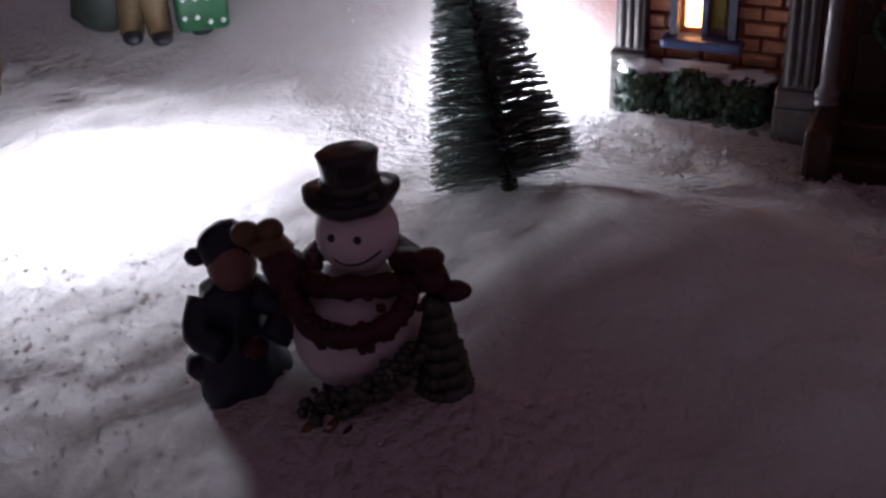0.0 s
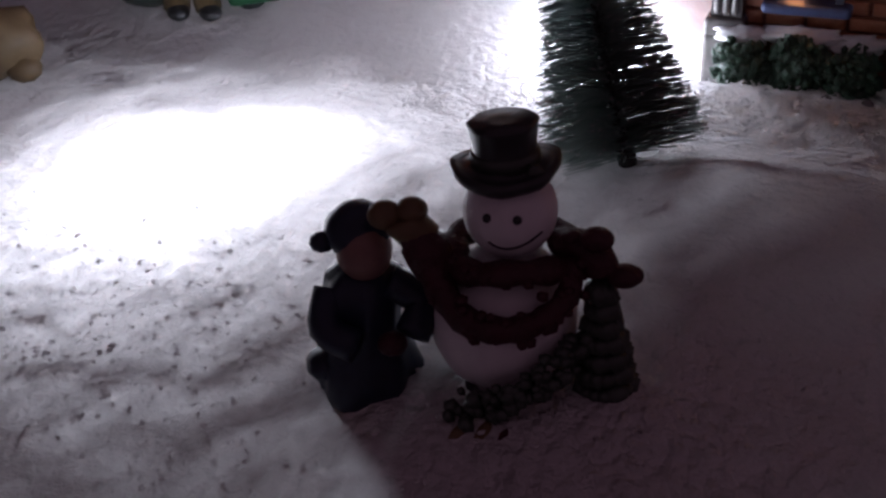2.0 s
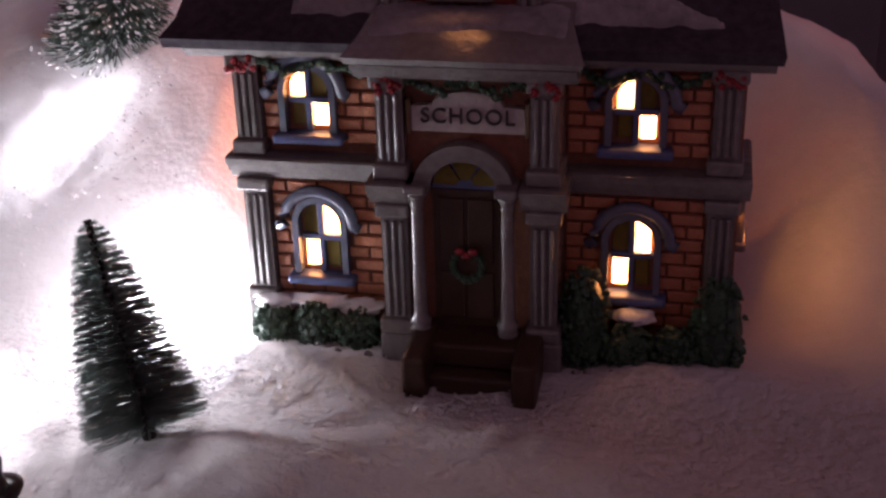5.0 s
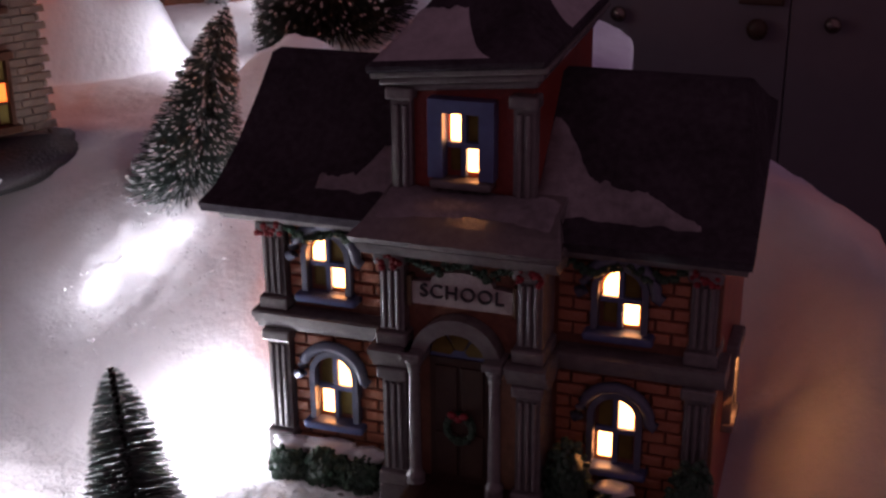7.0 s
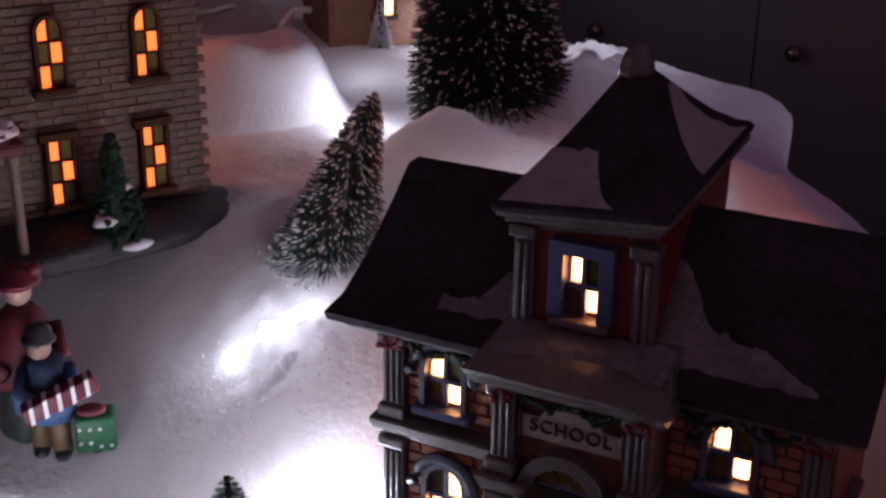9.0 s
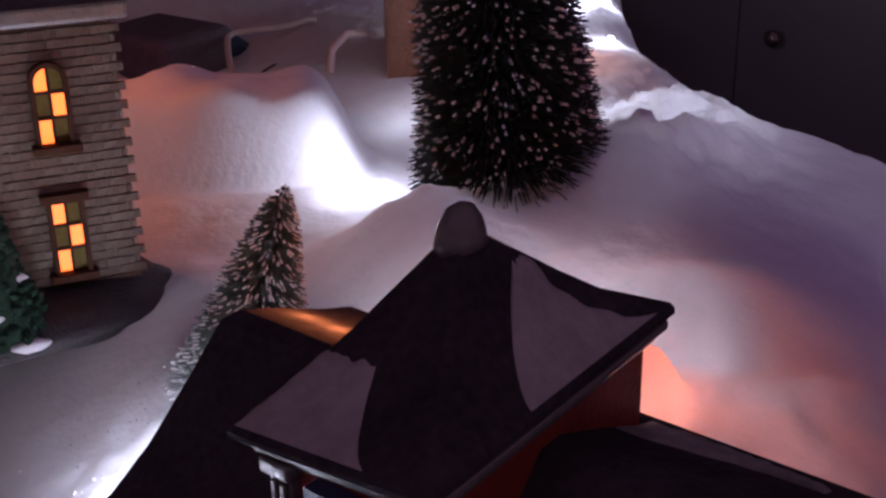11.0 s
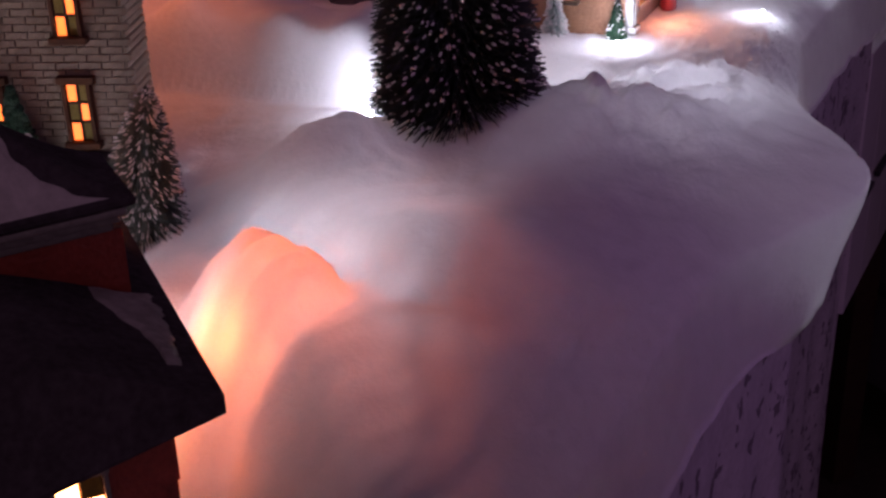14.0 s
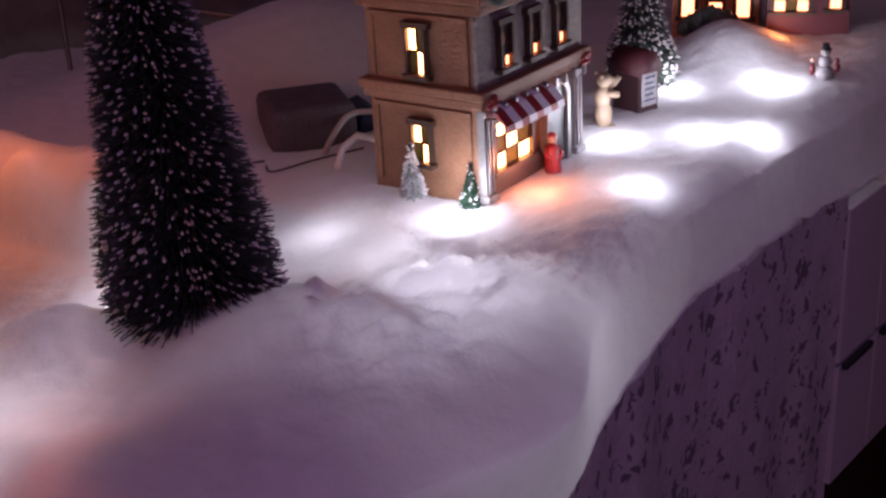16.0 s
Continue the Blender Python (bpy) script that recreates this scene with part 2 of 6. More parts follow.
# ---- the snow landscape ----
EDGE = [(-5.0, 2.9), (0.0, 2.5), (1.2, 2.12), (1.8, 1.68), (2.3, 1.27), (2.6, 1.02), (2.9, 0.79), (3.2, 0.60), (3.4, 0.47), (3.7, 0.23), (4.0, -0.10), (4.46, -0.70), (4.81, -1.13), (5.24, -1.64), (5.74, -2.03), (6.34, -2.5), (7.0, -2.95), (7.6, -3.35), (9.5, -4.8)]


def edge_x(y):
    for (ya, xa), (yb, xb) in zip(EDGE, EDGE[1:]):
        if y <= yb:
            k = max(0.0, (y - ya) / (yb - ya))
            return xa + (xb - xa) * k
    return EDGE[-1][1]


def bump_at(x, y, cx, cy, rx, ry, h, turn=0.0):
    c, s = math.cos(turn), math.sin(turn)
    u, v = ((x - cx) * c + (y - cy) * s) / rx, (-(x - cx) * s + (y - cy) * c) / ry
    q = u * u + v * v
    return h * math.exp(-q)


def bank_at(x, y, cx, cy, rx, ry, h, turn=0.0, tilt=(0.0, 0.0)):
    """A flat-topped bank with steep sides."""
    c, s = math.cos(turn), math.sin(turn)
    w = 1 + 0.06 * noise.noise(Vector((x * 1.7, y * 1.7, 9)))
    u, v = ((x - cx) * c + (y - cy) * s) / (rx * w), (-(x - cx) * s + (y - cy) * c) / (ry * w)
    return h * (1 + tilt[0] * u + tilt[1] * v) * math.exp(-((u ** 4 + v ** 4) ** 4)) * (1 + 0.2 * noise.noise(Vector((x * 3.3, y * 3.3, 4))))


def ground(x, y):
    left = 1 - smooth_step(-0.3, 0.15, x)
    right = smooth_step(1.6, 2.1, x)
    mid = 1 - left - right
    z = left * smooth_step(-0.55, 1.1, y) + mid * smooth_step(0.52, 1.14, y) + right * smooth_step(-0.2, 1.7, y)
    front = 1 - smooth_step(-0.34, 0.1, y)
    hill = smooth_step(-1.25, -0.62, x) * (1 - smooth_step(3.75, 4.5, y)) * smooth_step(0.95, 1.75, y + 0.45 * x + 0.1)
    z = 0.03 + 0.05 * front + z * (0.76 + 0.10 * smooth_step(2.8, 3.6, y)) + 0.22 * hill
    z += bump_at(x, y, 0.75, -2.2, 0.55, 0.6, 0.06) + bump_at(x, y, 0.10, -1.90, 0.45, 0.28, 0.115)
    z += bump_at(x, y, 0.45, -1.22, 1.0, 0.52, 0.165)
    z += 0.4 * bank_at(x, y, 0.36, 1.0, 0.42, 0.30, 0.30) + bump_at(x, y, 0.34, 0.95, 0.42, 0.26, 0.13, 0.2)
    z -= bump_at(x, y, 0.32, 1.36, 0.45, 0.17, 0.12, 0.2)
    z += bump_at(x, y, 0.98, 1.50, 0.30, 0.08, 0.05, 0.75)
    z -= bump_at(x, y, 1.55, 1.15, 0.48, 0.42, 0.20)
    z += bump_at(x, y, -0.80, 1.66, 0.34, 0.40, 0.20)
    z += bump_at(x, y, -0.60, 2.55, 0.42, 0.5, 0.10)
    z += bump_at(x, y, -0.36, 2.97, 0.26, 0.20, 0.11, 0.9)
    z -= bump_at(x, y, -0.52, 2.08, 0.30, 0.24, 0.10)
    z += bump_at(x, y, -0.28, 2.68, 0.25, 0.3, 0.08)
    z += bump_at(x, y, -0.20, 3.20, 0.22, 0.16, 0.08, 0.9)
    z += bump_at(x, y, 0.55, 1.75, 0.40, 0.28, 0.10, 0.8)
    z += bank_at(x, y, -2.66, 1.83, 1.10, 0.34, 0.43, 0.72, (0.10, -0.10))
    z += bump_at(x, y, -1.5, 2.15, 0.5, 0.4, 0.05)
    z += bump_at(x, y, -5.6, 3.4, 0.8, 1.6, 0.55)
    z -= bump_at(x, y, -4.0, 3.45, 0.7, 0.6, 0.20)
    z += bump_at(x, y, -4.35, 6.62, 0.35, 0.45, 0.27) + bump_at(x, y, -4.6, 7.3, 0.8, 0.7, 0.10)
    z += bump_at(x, y, -3.6, 8.3, 1.2, 0.7, 0.25)
    z += bump_at(x, y, 2.1, 0.2, 0.4, 0.8, 0.14)
    z += bump_at(x, y, 0.22, -0.42, 0.30, 0.13, 0.055) + bump_at(x, y, 1.40, -0.42, 0.36, 0.14, 0.075)
    z -= bump_at(x, y, -1.75, 0.75, 0.5, 0.5, 0.10)
    z += 0.045 * noise.noise(Vector((x * 1.1, y * 1.1, 3.1))) + (0.02 - 0.012 * smooth_step(0.6, 1.4, y)) * noise.noise(Vector((x * 3.1, y * 3.1, 7)))
    clump = 1.3 * bump_at(x, y, -0.36, 2.97, 0.28, 0.24, 1) + 2.0 * bump_at(x, y, -1.0, 3.75, 0.35, 0.25, 1) + 1.6 * bump_at(x, y, -0.55, 3.35, 0.65, 0.6, 1) + 1.2 * bump_at(x, y, 0.25, 1.15, 0.45, 0.3, 1) + bump_at(x, y, -0.75, 1.85, 0.5, 0.2, 1) + 2.2 * bump_at(x, y, -0.82, 0.38, 0.28, 0.22, 1) + bump_at(x, y, -1.1, 4.6, 0.4, 0.5, 1) + 0.5 * bump_at(x, y, -0.75, -1.80, 0.6, 0.28, 1) + 0.8 * bump_at(x, y, 0.5, -0.6, 0.7, 0.2, 1)
    if clump > 0.05:
        z += clump * (0.030 * noise.noise(Vector((x * 7, y * 7, 11))) + 0.022 * noise.noise(Vector((x * 15, y * 15, 12))) + 0.012 * noise.noise(Vector((x * 31, y * 31, 13))))
    d = (edge_x(y) - x) * 0.78
    reach = 0.45 + 0.55 * smooth_step(1.0, 1.8, y) * (1 - smooth_step(3.7, 4.4, y))
    if d < reach:
        z *= 0.52 + 0.48 * math.sqrt(1 - (1 - max(0.0, d) / reach) ** 2)
    z += bump_at(x, y, 0.27, 3.18, 0.85, 0.42, 0.05, -0.76)
    if d < 0.1:
        z = max(min(z, 0.26), z - 9.0 * (0.1 - d) ** 1.3) + 0.03 * noise.noise(Vector((x * 5, y * 5, 1)))
    return z


def snow_sheet():
    cols, step = 330, 0.033
    ys = np.arange(-4.6, 9.3, step)
    verts, faces = [], []
    for y in ys:
        lim = edge_x(y) + 0.02 * noise.noise(Vector((0, y * 4, 0)))
        for i in range(cols):
            x = -7.5 + (lim + 7.5) * (1 - (1 - i / (cols - 1)) ** 1.25)
            n1 = 0.010 * noise.noise(Vector((x * 9, y * 9, 2))) + 0.006 * noise.noise(Vector((x * 23, y * 23, 5)))
            # the drift hangs a little over the table's rim behind the school
            d = (edge_x(y) - x) * 0.78
            over = 0.36 * math.exp(-((y - 3.58) / 0.48) ** 2) * math.exp(-((d - 0.12) / 0.11) ** 2)
            verts.append((x + 0.78 * over, y + 0.62 * over, ground(x, y) + n1))
    for j in range(len(ys) - 1):
        for i in range(cols - 1):
            k = j * cols + i
            faces.append((k, k + 1, k + cols + 1, k + cols))
    return tagged(raw("ground", verts, faces, SNOW, smooth=True), "white cotton snow sheet with drifts and mounds over the table", "snow", kind="structure")


snow_sheet()


def table():
    t = empty("table", 0, 0, -5.4)
    bm = bmesh.new()
    a = [(-7.3, -4.4), (edge_x(-4.4) - 0.25, -4.4)] + [(edge_x(y) - 0.25, y) for y in (-2, 0, 1, 2, 3, 4, 5, 6, 7, 8, 9)] + [(-7.3, 9)]
    lo = [bm.verts.new((x, y, 5.1)) for x, y in a]
    hi = [bm.verts.new((x, y, 5.3)) for x, y in a]
    bm.faces.new(list(reversed(lo)))
    bm.faces.new(hi)
    for k in range(len(a)):
        bm.faces.new((lo[k - 1], lo[k], hi[k], hi[k - 1]))
    bmesh.ops.recalc_face_normals(bm, faces=bm.faces)
    part("tabletop", bm, DARK, t)
    for x, y in ((-7, -4.2), (2.3, -4.2), (-7, 8.7), (-4.6, 8.7)):
        bm = bmesh.new()
        box(bm, x - 0.15, x + 0.15, y - 0.15, y + 0.15, 0, 5.1, 0.02)
        part("leg", bm, DARK, t)
    tagged(t, "dark wooden table under the snow sheet", "table")


table()


def light_baffles():
    """Added upright baffles, unseen, ending just under the sheet; they block buried lamplight."""
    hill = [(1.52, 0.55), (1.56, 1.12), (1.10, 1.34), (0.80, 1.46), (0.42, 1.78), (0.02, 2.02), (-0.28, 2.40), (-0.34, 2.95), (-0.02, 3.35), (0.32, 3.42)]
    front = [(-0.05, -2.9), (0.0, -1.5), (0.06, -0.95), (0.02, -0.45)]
    baffle = empty("light_baffle", 0, 0, -0.1)
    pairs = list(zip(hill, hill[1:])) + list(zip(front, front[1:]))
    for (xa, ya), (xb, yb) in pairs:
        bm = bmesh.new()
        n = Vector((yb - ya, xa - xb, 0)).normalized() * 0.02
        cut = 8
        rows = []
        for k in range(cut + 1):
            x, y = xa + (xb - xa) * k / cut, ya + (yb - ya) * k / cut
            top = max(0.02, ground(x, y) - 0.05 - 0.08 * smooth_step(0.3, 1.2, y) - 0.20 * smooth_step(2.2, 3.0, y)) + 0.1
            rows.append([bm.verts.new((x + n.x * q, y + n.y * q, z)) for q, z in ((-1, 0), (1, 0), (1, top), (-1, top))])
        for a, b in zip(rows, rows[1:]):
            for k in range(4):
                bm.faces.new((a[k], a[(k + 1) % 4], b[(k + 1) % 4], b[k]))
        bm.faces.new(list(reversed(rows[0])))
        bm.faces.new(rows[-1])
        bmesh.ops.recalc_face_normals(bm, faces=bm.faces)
        part("board", bm, DARK, baffle)
    tagged(baffle, "dark unseen boards under the snow sheet that block buried lamplight", "support")


light_baffles()


def table_skirt():
    verts, faces = [], []
    n = 230
    for k in range(n):
        y = -4.5 + 11.47 * k / (n - 1)
        x = edge_x(y) - 0.06 + 0.03 * math.sin(y * 9) * math.sin(y * 3.7)
        verts.append((x - 0.02, y, 0.23))
        for z in (0.2, -0.5, -1.5, -3.0, -5.38):
            verts.append((x + 0.02 * math.sin(y * 11 + z), y, z))
    for k in range(n - 1):
        for r in range(5):
            a = k * 6 + r
            faces.append((a, a + 1, a + 7, a + 6))
    m = material("printed_cloth", (0.58, 0.54, 0.58), 0.85, grain=0.25, scale=300, bump=0.3, bump_scale=900)
    nt = m.node_tree
    co = nt.nodes.new("ShaderNodeTexCoord")
    mp = nt.nodes.new("ShaderNodeMapping")
    mp.inputs["Scale"].default_value = (1, 1, 0.6)
    vo = nt.nodes.new("ShaderNodeTexVoronoi")
    vo.inputs["Scale"].default_value = 74
    vo.inputs["Randomness"].default_value = 1
    lt = nt.nodes.new("ShaderNodeMath")
    lt.operation = "LESS_THAN"
    lt.inputs[1].default_value = 0.30
    mix = nt.nodes.new("ShaderNodeMix")
    mix.data_type = "RGBA"
    mix.inputs[7].default_value = (0.19, 0.165, 0.19, 1)
    p = nt.nodes["Principled BSDF"]
    old = p.inputs["Base Color"].links[0].from_socket
    nt.links.new(old, mix.inputs[6])
    nt.links.new(co.outputs["Object"], mp.inputs["Vector"])
    warp = nt.nodes.new("ShaderNodeTexNoise")
    warp.inputs["Scale"].default_value, warp.inputs["Detail"].default_value = 110, 2
    shift = nt.nodes.new("ShaderNodeVectorMath")
    shift.operation = "MULTIPLY_ADD"
    shift.inputs[1].default_value = (0.022, 0.022, 0.022)
    nt.links.new(co.outputs["Object"], warp.inputs["Vector"])
    nt.links.new(warp.outputs["Color"], shift.inputs[0])
    nt.links.new(mp.outputs["Vector"], shift.inputs[2])
    nt.links.new(shift.outputs[0], vo.inputs["Vector"])
    nt.links.new(vo.outputs["Distance"], lt.inputs[0])
    nt.links.new(lt.outputs[0], mix.inputs[0])
    nt.links.new(mix.outputs[2], p.inputs["Base Color"])
    ob = tagged(raw("tablecloth", verts, faces, m), "grey printed tablecloth with small dark leaf spots hanging from the table", "tablecloth")
    sol = ob.modifiers.new("thick", "SOLIDIFY")
    sol.thickness = 0.0015
    return ob


table_skirt()


def room():
    bm = bmesh.new()
    box(bm, -9, 14, -9, 14, -5.6, -5.4)
    tagged(part("floor", bm, FLOOR), "dark floor under the display table", "floor", kind="structure")
    bm = bmesh.new()
    box(bm, -8.6, -8.2, -9, 14, -5.4, 16)
    tagged(part("wall_west", bm, BACK), "dim brown back wall behind the village", "wall", kind="structure")
    bm = bmesh.new()
    box(bm, -8.2, 14, 13.0, 13.4, -5.4, 16)
    tagged(part("wall_north", bm, BACK), "dim brown wall beyond the cabinet", "wall", kind="structure")


room()


def cabinet():
    c = empty("cabinet", -7.5, 9.5, -5.4)
    bm = bmesh.new()
    box(bm, 0.0, 11.0, 0.12, 2.5, 0.7, 10, 0.03)
    part("body", bm, CABINET, c)
    bm = bmesh.new()
    box(bm, 0.15, 10.8, 0.5, 2.4, 0.0, 0.7)
    part("toe_kick", bm, DARK, c)
    for k in range(5):
        x0, x1 = 2.14 * k + 0.006, 2.14 * (k + 1) - 0.006
        bm = bmesh.new()
        box(bm, x0, x1, 0.0, 0.117, 2.0, 9.9, 0.012)
        door = part("door", bm, CABINET, c)
        bm = bmesh.new()
        lathe(bm, [(0.03, 0), (0.03, 0.06), (0.075, 0.10), (0.085, 0.15), (0.05, 0.19), (0.012, 0.2)], 14, pose(0, 0, 0, 90, 0, 0))
        bmesh.ops.translate(bm, vec=(x0 + 0.42, 0.0, 5.3), verts=bm.verts)
        part("knob", bm, BRASS, door, "round dark metal knob", True)
        bm = bmesh.new()
        box(bm, x0, x1, 0.0, 0.117, 0.72, 1.93, 0.012)
        drawer = part("drawer", bm, CABINET, c)
        bm = bmesh.new()
        box(bm, x0 + 0.12, x1 - 0.12, -0.05, 0.0, 1.86, 1.94, 0.01)
        part("grip", bm, BLACK, drawer, "dark grip strip")
    bm = bmesh.new()
    box(bm, 8.17, 8.38, -0.04, 0.0, 5.58, 6.7, 0.015)
    box(bm, 8.05, 8.50, -0.09, -0.001, 5.45, 5.60, 0.02)
    latch = part("latch", bm, DARK, c, "dark wooden latch bar")
    bm = bmesh.new()
    lathe(bm, [(0.05, 0), (0.05, 0.06), (0.10, 0.10), (0.11, 0.15), (0.07, 0.19), (0.012, 0.2)], 14, pose(0, 0, 0, 90, 0, 0))
    bmesh.ops.translate(bm, vec=(8.26, 0.0, 5.22), verts=bm.verts)
    part("knob", bm, DARK, latch, "round dark knob", True)
    tagged(c, "pale painted cabinet run with round metal knobs", "cabinet")


cabinet()


def low_cabinet():
    c = empty("low_cabinet", -2.96, 6.98, -5.4, 127.5)
    bm = bmesh.new()
    box(bm, 0.0, 2.8, 0.12, 2.4, 3.2, 5.5)
    part("body", bm, PALE, c)
    for k in range(4):
        for z0, z1 in ((3.2, 4.22), (4.26, 5.5)):
            bm = bmesh.new()
            box(bm, 0.7 * k + 0.01, 0.7 * k + 0.69, 0.0, 0.117, z0, z1, 0.012)
            part("drawer", bm, PALE, c)
        bm = bmesh.new()
        box(bm, 0.7 * k + 0.06, 0.7 * k + 0.55, -0.05, 0.0, 4.20, 4.25, 0.01)
        part("grip", bm, BLACK, c, "dark grip strip")
    bm = bmesh.new()
    box(bm, 0.1, 2.7, 0.4, 2.3, 0.0, 3.2)
    part("plinth", bm, DARK, c)
    tagged(c, "pale low drawer cabinet with dark grip strips beside the tablecloth", "cabinet")


low_cabinet()


# ---- bottle-brush trees ----
def brush_tree(name, base, tip, radius, count, thick, mat, label, seed, frost=0.0, droop=0.15, profile=0.85, core=0.02, cat="tree", ragged=(-0.2, 0.08), fat=1.0, spread=0.16, winds=0, twist=0.17, tip_length=1.0):
    rng = random.Random(seed)
    base, tip = Vector(base), Vector(tip)
    axis = tip - base
    h = axis.length
    rot = axis.to_track_quat("Z", "Y").to_matrix()
    e = empty(name, *base)
    bm = bmesh.new()
    tube(bm, [rot @ Vector((0, 0, z)) for z in (-0.12, 0.0, h * 0.5, h)], [core * 1.3, core * 1.2, core, core * 0.6], 8)
    part("trunk", bm, WIRE, e, "twisted wire trunk", True)
    verts, faces, tv, tf = [], [], [], []
    turns = h / 0.06
    for k in range(count):
        f = (k + rng.random()) / count
        z = h * (0.02 + 0.98 * (1 - (1 - f) ** 0.72))
        g = z / h
        env = radius * max(0.10, (1 - g) ** profile) * (0.86 + 0.14 * min(1, g / 0.05))
        env *= 1 + 0.13 * math.sin(z * turns * 0.5) + rng.uniform(*ragged)
        a = rng.uniform(0, 2 * math.pi)
        if winds:
            # bristles follow the twist of the wire
            pitch = h / winds
            z = min(h, (math.floor(z / pitch) + a / (2 * math.pi) + rng.gauss(0, twist)) * pitch)
            g = max(0.0, min(0.999, z / h))
            env = radius * max(0.07, (1 - g) ** profile) * (0.9 + 0.1 * min(1, g / 0.05)) * (1 + rng.uniform(*ragged))
        env *= 1 + 0.10 * noise.noise(Vector((math.cos(a) * 1.5, math.sin(a) * 1.5, z * 3 + seed)))
        up = rng.gauss(-droop, spread)
        out = Vector((math.cos(a), math.sin(a), 0))
        p0 = Vector((0, 0, z)) + out * core * 0.5
        p1 = Vector((0, 0, z)) + out * env + Vector((0, 0, up * env + rng.uniform(-0.02, 0.02) * h * 0.4))
        pm = (p0 + p1) / 2 + Vector((rng.uniform(-1, 1), rng.uniform(-1, 1), rng.uniform(-0.3, 1))) * env * 0.05
        side = Vector((-math.sin(a), math.cos(a), 0))
        o = len(verts)
        for p, w in ((p0, thick * 0.8), (pm, thick), (p1, thick * 0.75)):
            for c, s in ((0, 1), (0.87, -0.5), (-0.87, -0.5)):
                verts.append(rot @ (p + side * (c * w) + Vector((0, 0, s * w))))
        for r in (0, 3):
            for q in range(3):
                faces.append((o + r + q, o + r + (q + 1) % 3, o + r + 3 + (q + 1) % 3, o + r + 3 + q))
        faces.append((o + 6, o + 7, o + 8))
        if rng.random() < frost:
            d = (p1 - pm).normalized()
            q0 = p1 - d * thick * rng.uniform(1.5, 5) * tip_length
            w = thick * fat * rng.uniform(0.9, 1.35)
            o = len(tv)
            for p in (q0, p1 + d * thick):
                for c, s in ((0, 1), (0.87, -0.5), (-0.87, -0.5)):
                    tv.append(rot @ (p + side * (c * w) + Vector((0, 0, s * w))))
            for q in range(3):
                tf.append((o + q, o + (q + 1) % 3, o + 3 + (q + 1) % 3, o + 3 + q))
            tf.append((o + 3, o + 4, o + 5))
            tf.append((o + 2, o + 1, o))
    ob = raw("bristles", verts, faces, mat, e, "stiff dark green bristles")
    ob["kind"] = "stuff"
    if tf:
        ob = raw("frost", tv, tf, TIP, e, "white frosted bristle tips")
        ob["kind"] = "stuff"
    tagged(e, label, cat)
    return e


# ---- school ----
def arch_outline(cx, w, z0, z1, n=10):
    """Half-round headed opening of half width w."""
    pts = [(cx - w, z0), (cx + w, z0)]
    for k in range(n + 1):
        a = math.pi * k / n
        pts.append((cx + w * math.cos(a), z1 - w + w * math.sin(a)))
    return pts


def prism_x(bm, outline, x0, x1):
    """Outline in y, z pulled from x0 to x1."""
    a = [bm.verts.new((x0, y, z)) for y, z in outline]
    b = [bm.verts.new((x1, y, z)) for y, z in outline]
    n = len(a)
    bm.faces.new(a)
    bm.faces.new(list(reversed(b)))
    for k in range(n):
        bm.faces.new((a[(k + 1) % n], a[k], b[k], b[(k + 1) % n]))
    bmesh.ops.recalc_face_normals(bm, faces=bm.faces)


def fluted(parent, name, mat, x0, x1, y0, y1, z0, z1, n=3, label=""):
    """A pilaster with foot, capital and flutes."""
    bm = bmesh.new()
    box(bm, x0, x1, y0, y1, z0 + 0.045, z1 - 0.04)
    shaft = part(name, bm, mat, parent, label)
    w = (x1 - x0) / (2 * n + 1)
    for k in range(n):
        bm = bmesh.new()
        a = x0 + w * (2 * k + 0.85)
        box(bm, a, a + w * 1.3, y0 - 0.014, y0 - 0.001, z0 + 0.055, z1 - 0.055, 0.005)
        part("flute", bm, mat, shaft)
    bm = bmesh.new()
    box(bm, x0 - 0.012, x1 + 0.012, y0 - 0.024, y1, z0, z0 + 0.045, 0.008)
    part("foot", bm, mat, shaft)
    bm = bmesh.new()
    box(bm, x0 - 0.012, x1 + 0.012, y0 - 0.024, y1, z1 - 0.04, z1, 0.008)
    part("capital", bm, mat, shaft)
    return shaft


def cornice(parent, x0, x1, yf, z0, z1, mat, depth=0.1, label=""):
    h = z1 - z0
    bm = bmesh.new()
    prism_x(bm, [(yf + depth, z0), (yf - 0.012, z0), (yf - 0.018, z0 + 0.28 * h), (yf - 0.034, z0 + 0.34 * h), (yf - 0.038, z0 + 0.58 * h), (yf - 0.052, z0 + 0.66 * h), (yf - 0.056, z0 + 0.94 * h), (yf - 0.046, z1), (yf + depth, z1)], x0, x1)
    return part("cornice", bm, mat, parent, label)


def arch_band(bm, cx, wo, wi, z0, zo, zi, y0, y1, n=14):
    """A round-headed surround in one piece: outer half width wo, inner wi."""
    o, i = arch_outline(cx, wo, z0, zo, n), arch_outline(cx, wi, z0, zi, n)
    co, ci = [o[1]] + o[2:] + [o[0]], [i[1]] + i[2:] + [i[0]]
    rows = []
    for (xo, zo_), (xi, zi_) in zip(co, ci):
        rows.append([bm.verts.new(p) for p in ((xo, y0, zo_), (xi, y0, zi_), (xi, y1, zi_), (xo, y1, zo_))])
    for a, b in zip(rows, rows[1:]):
        for k in range(4):
            bm.faces.new((a[k], a[(k + 1) % 4], b[(k + 1) % 4], b[k]))
    bm.faces.new(list(reversed(rows[0])))
    bm.faces.new(rows[-1])
    bmesh.ops.recalc_face_normals(bm, faces=bm.faces)


TAN2 = material("aged_white_glaze", (0.42, 0.38, 0.36), 0.5, grain=0.25, bump=0.2)


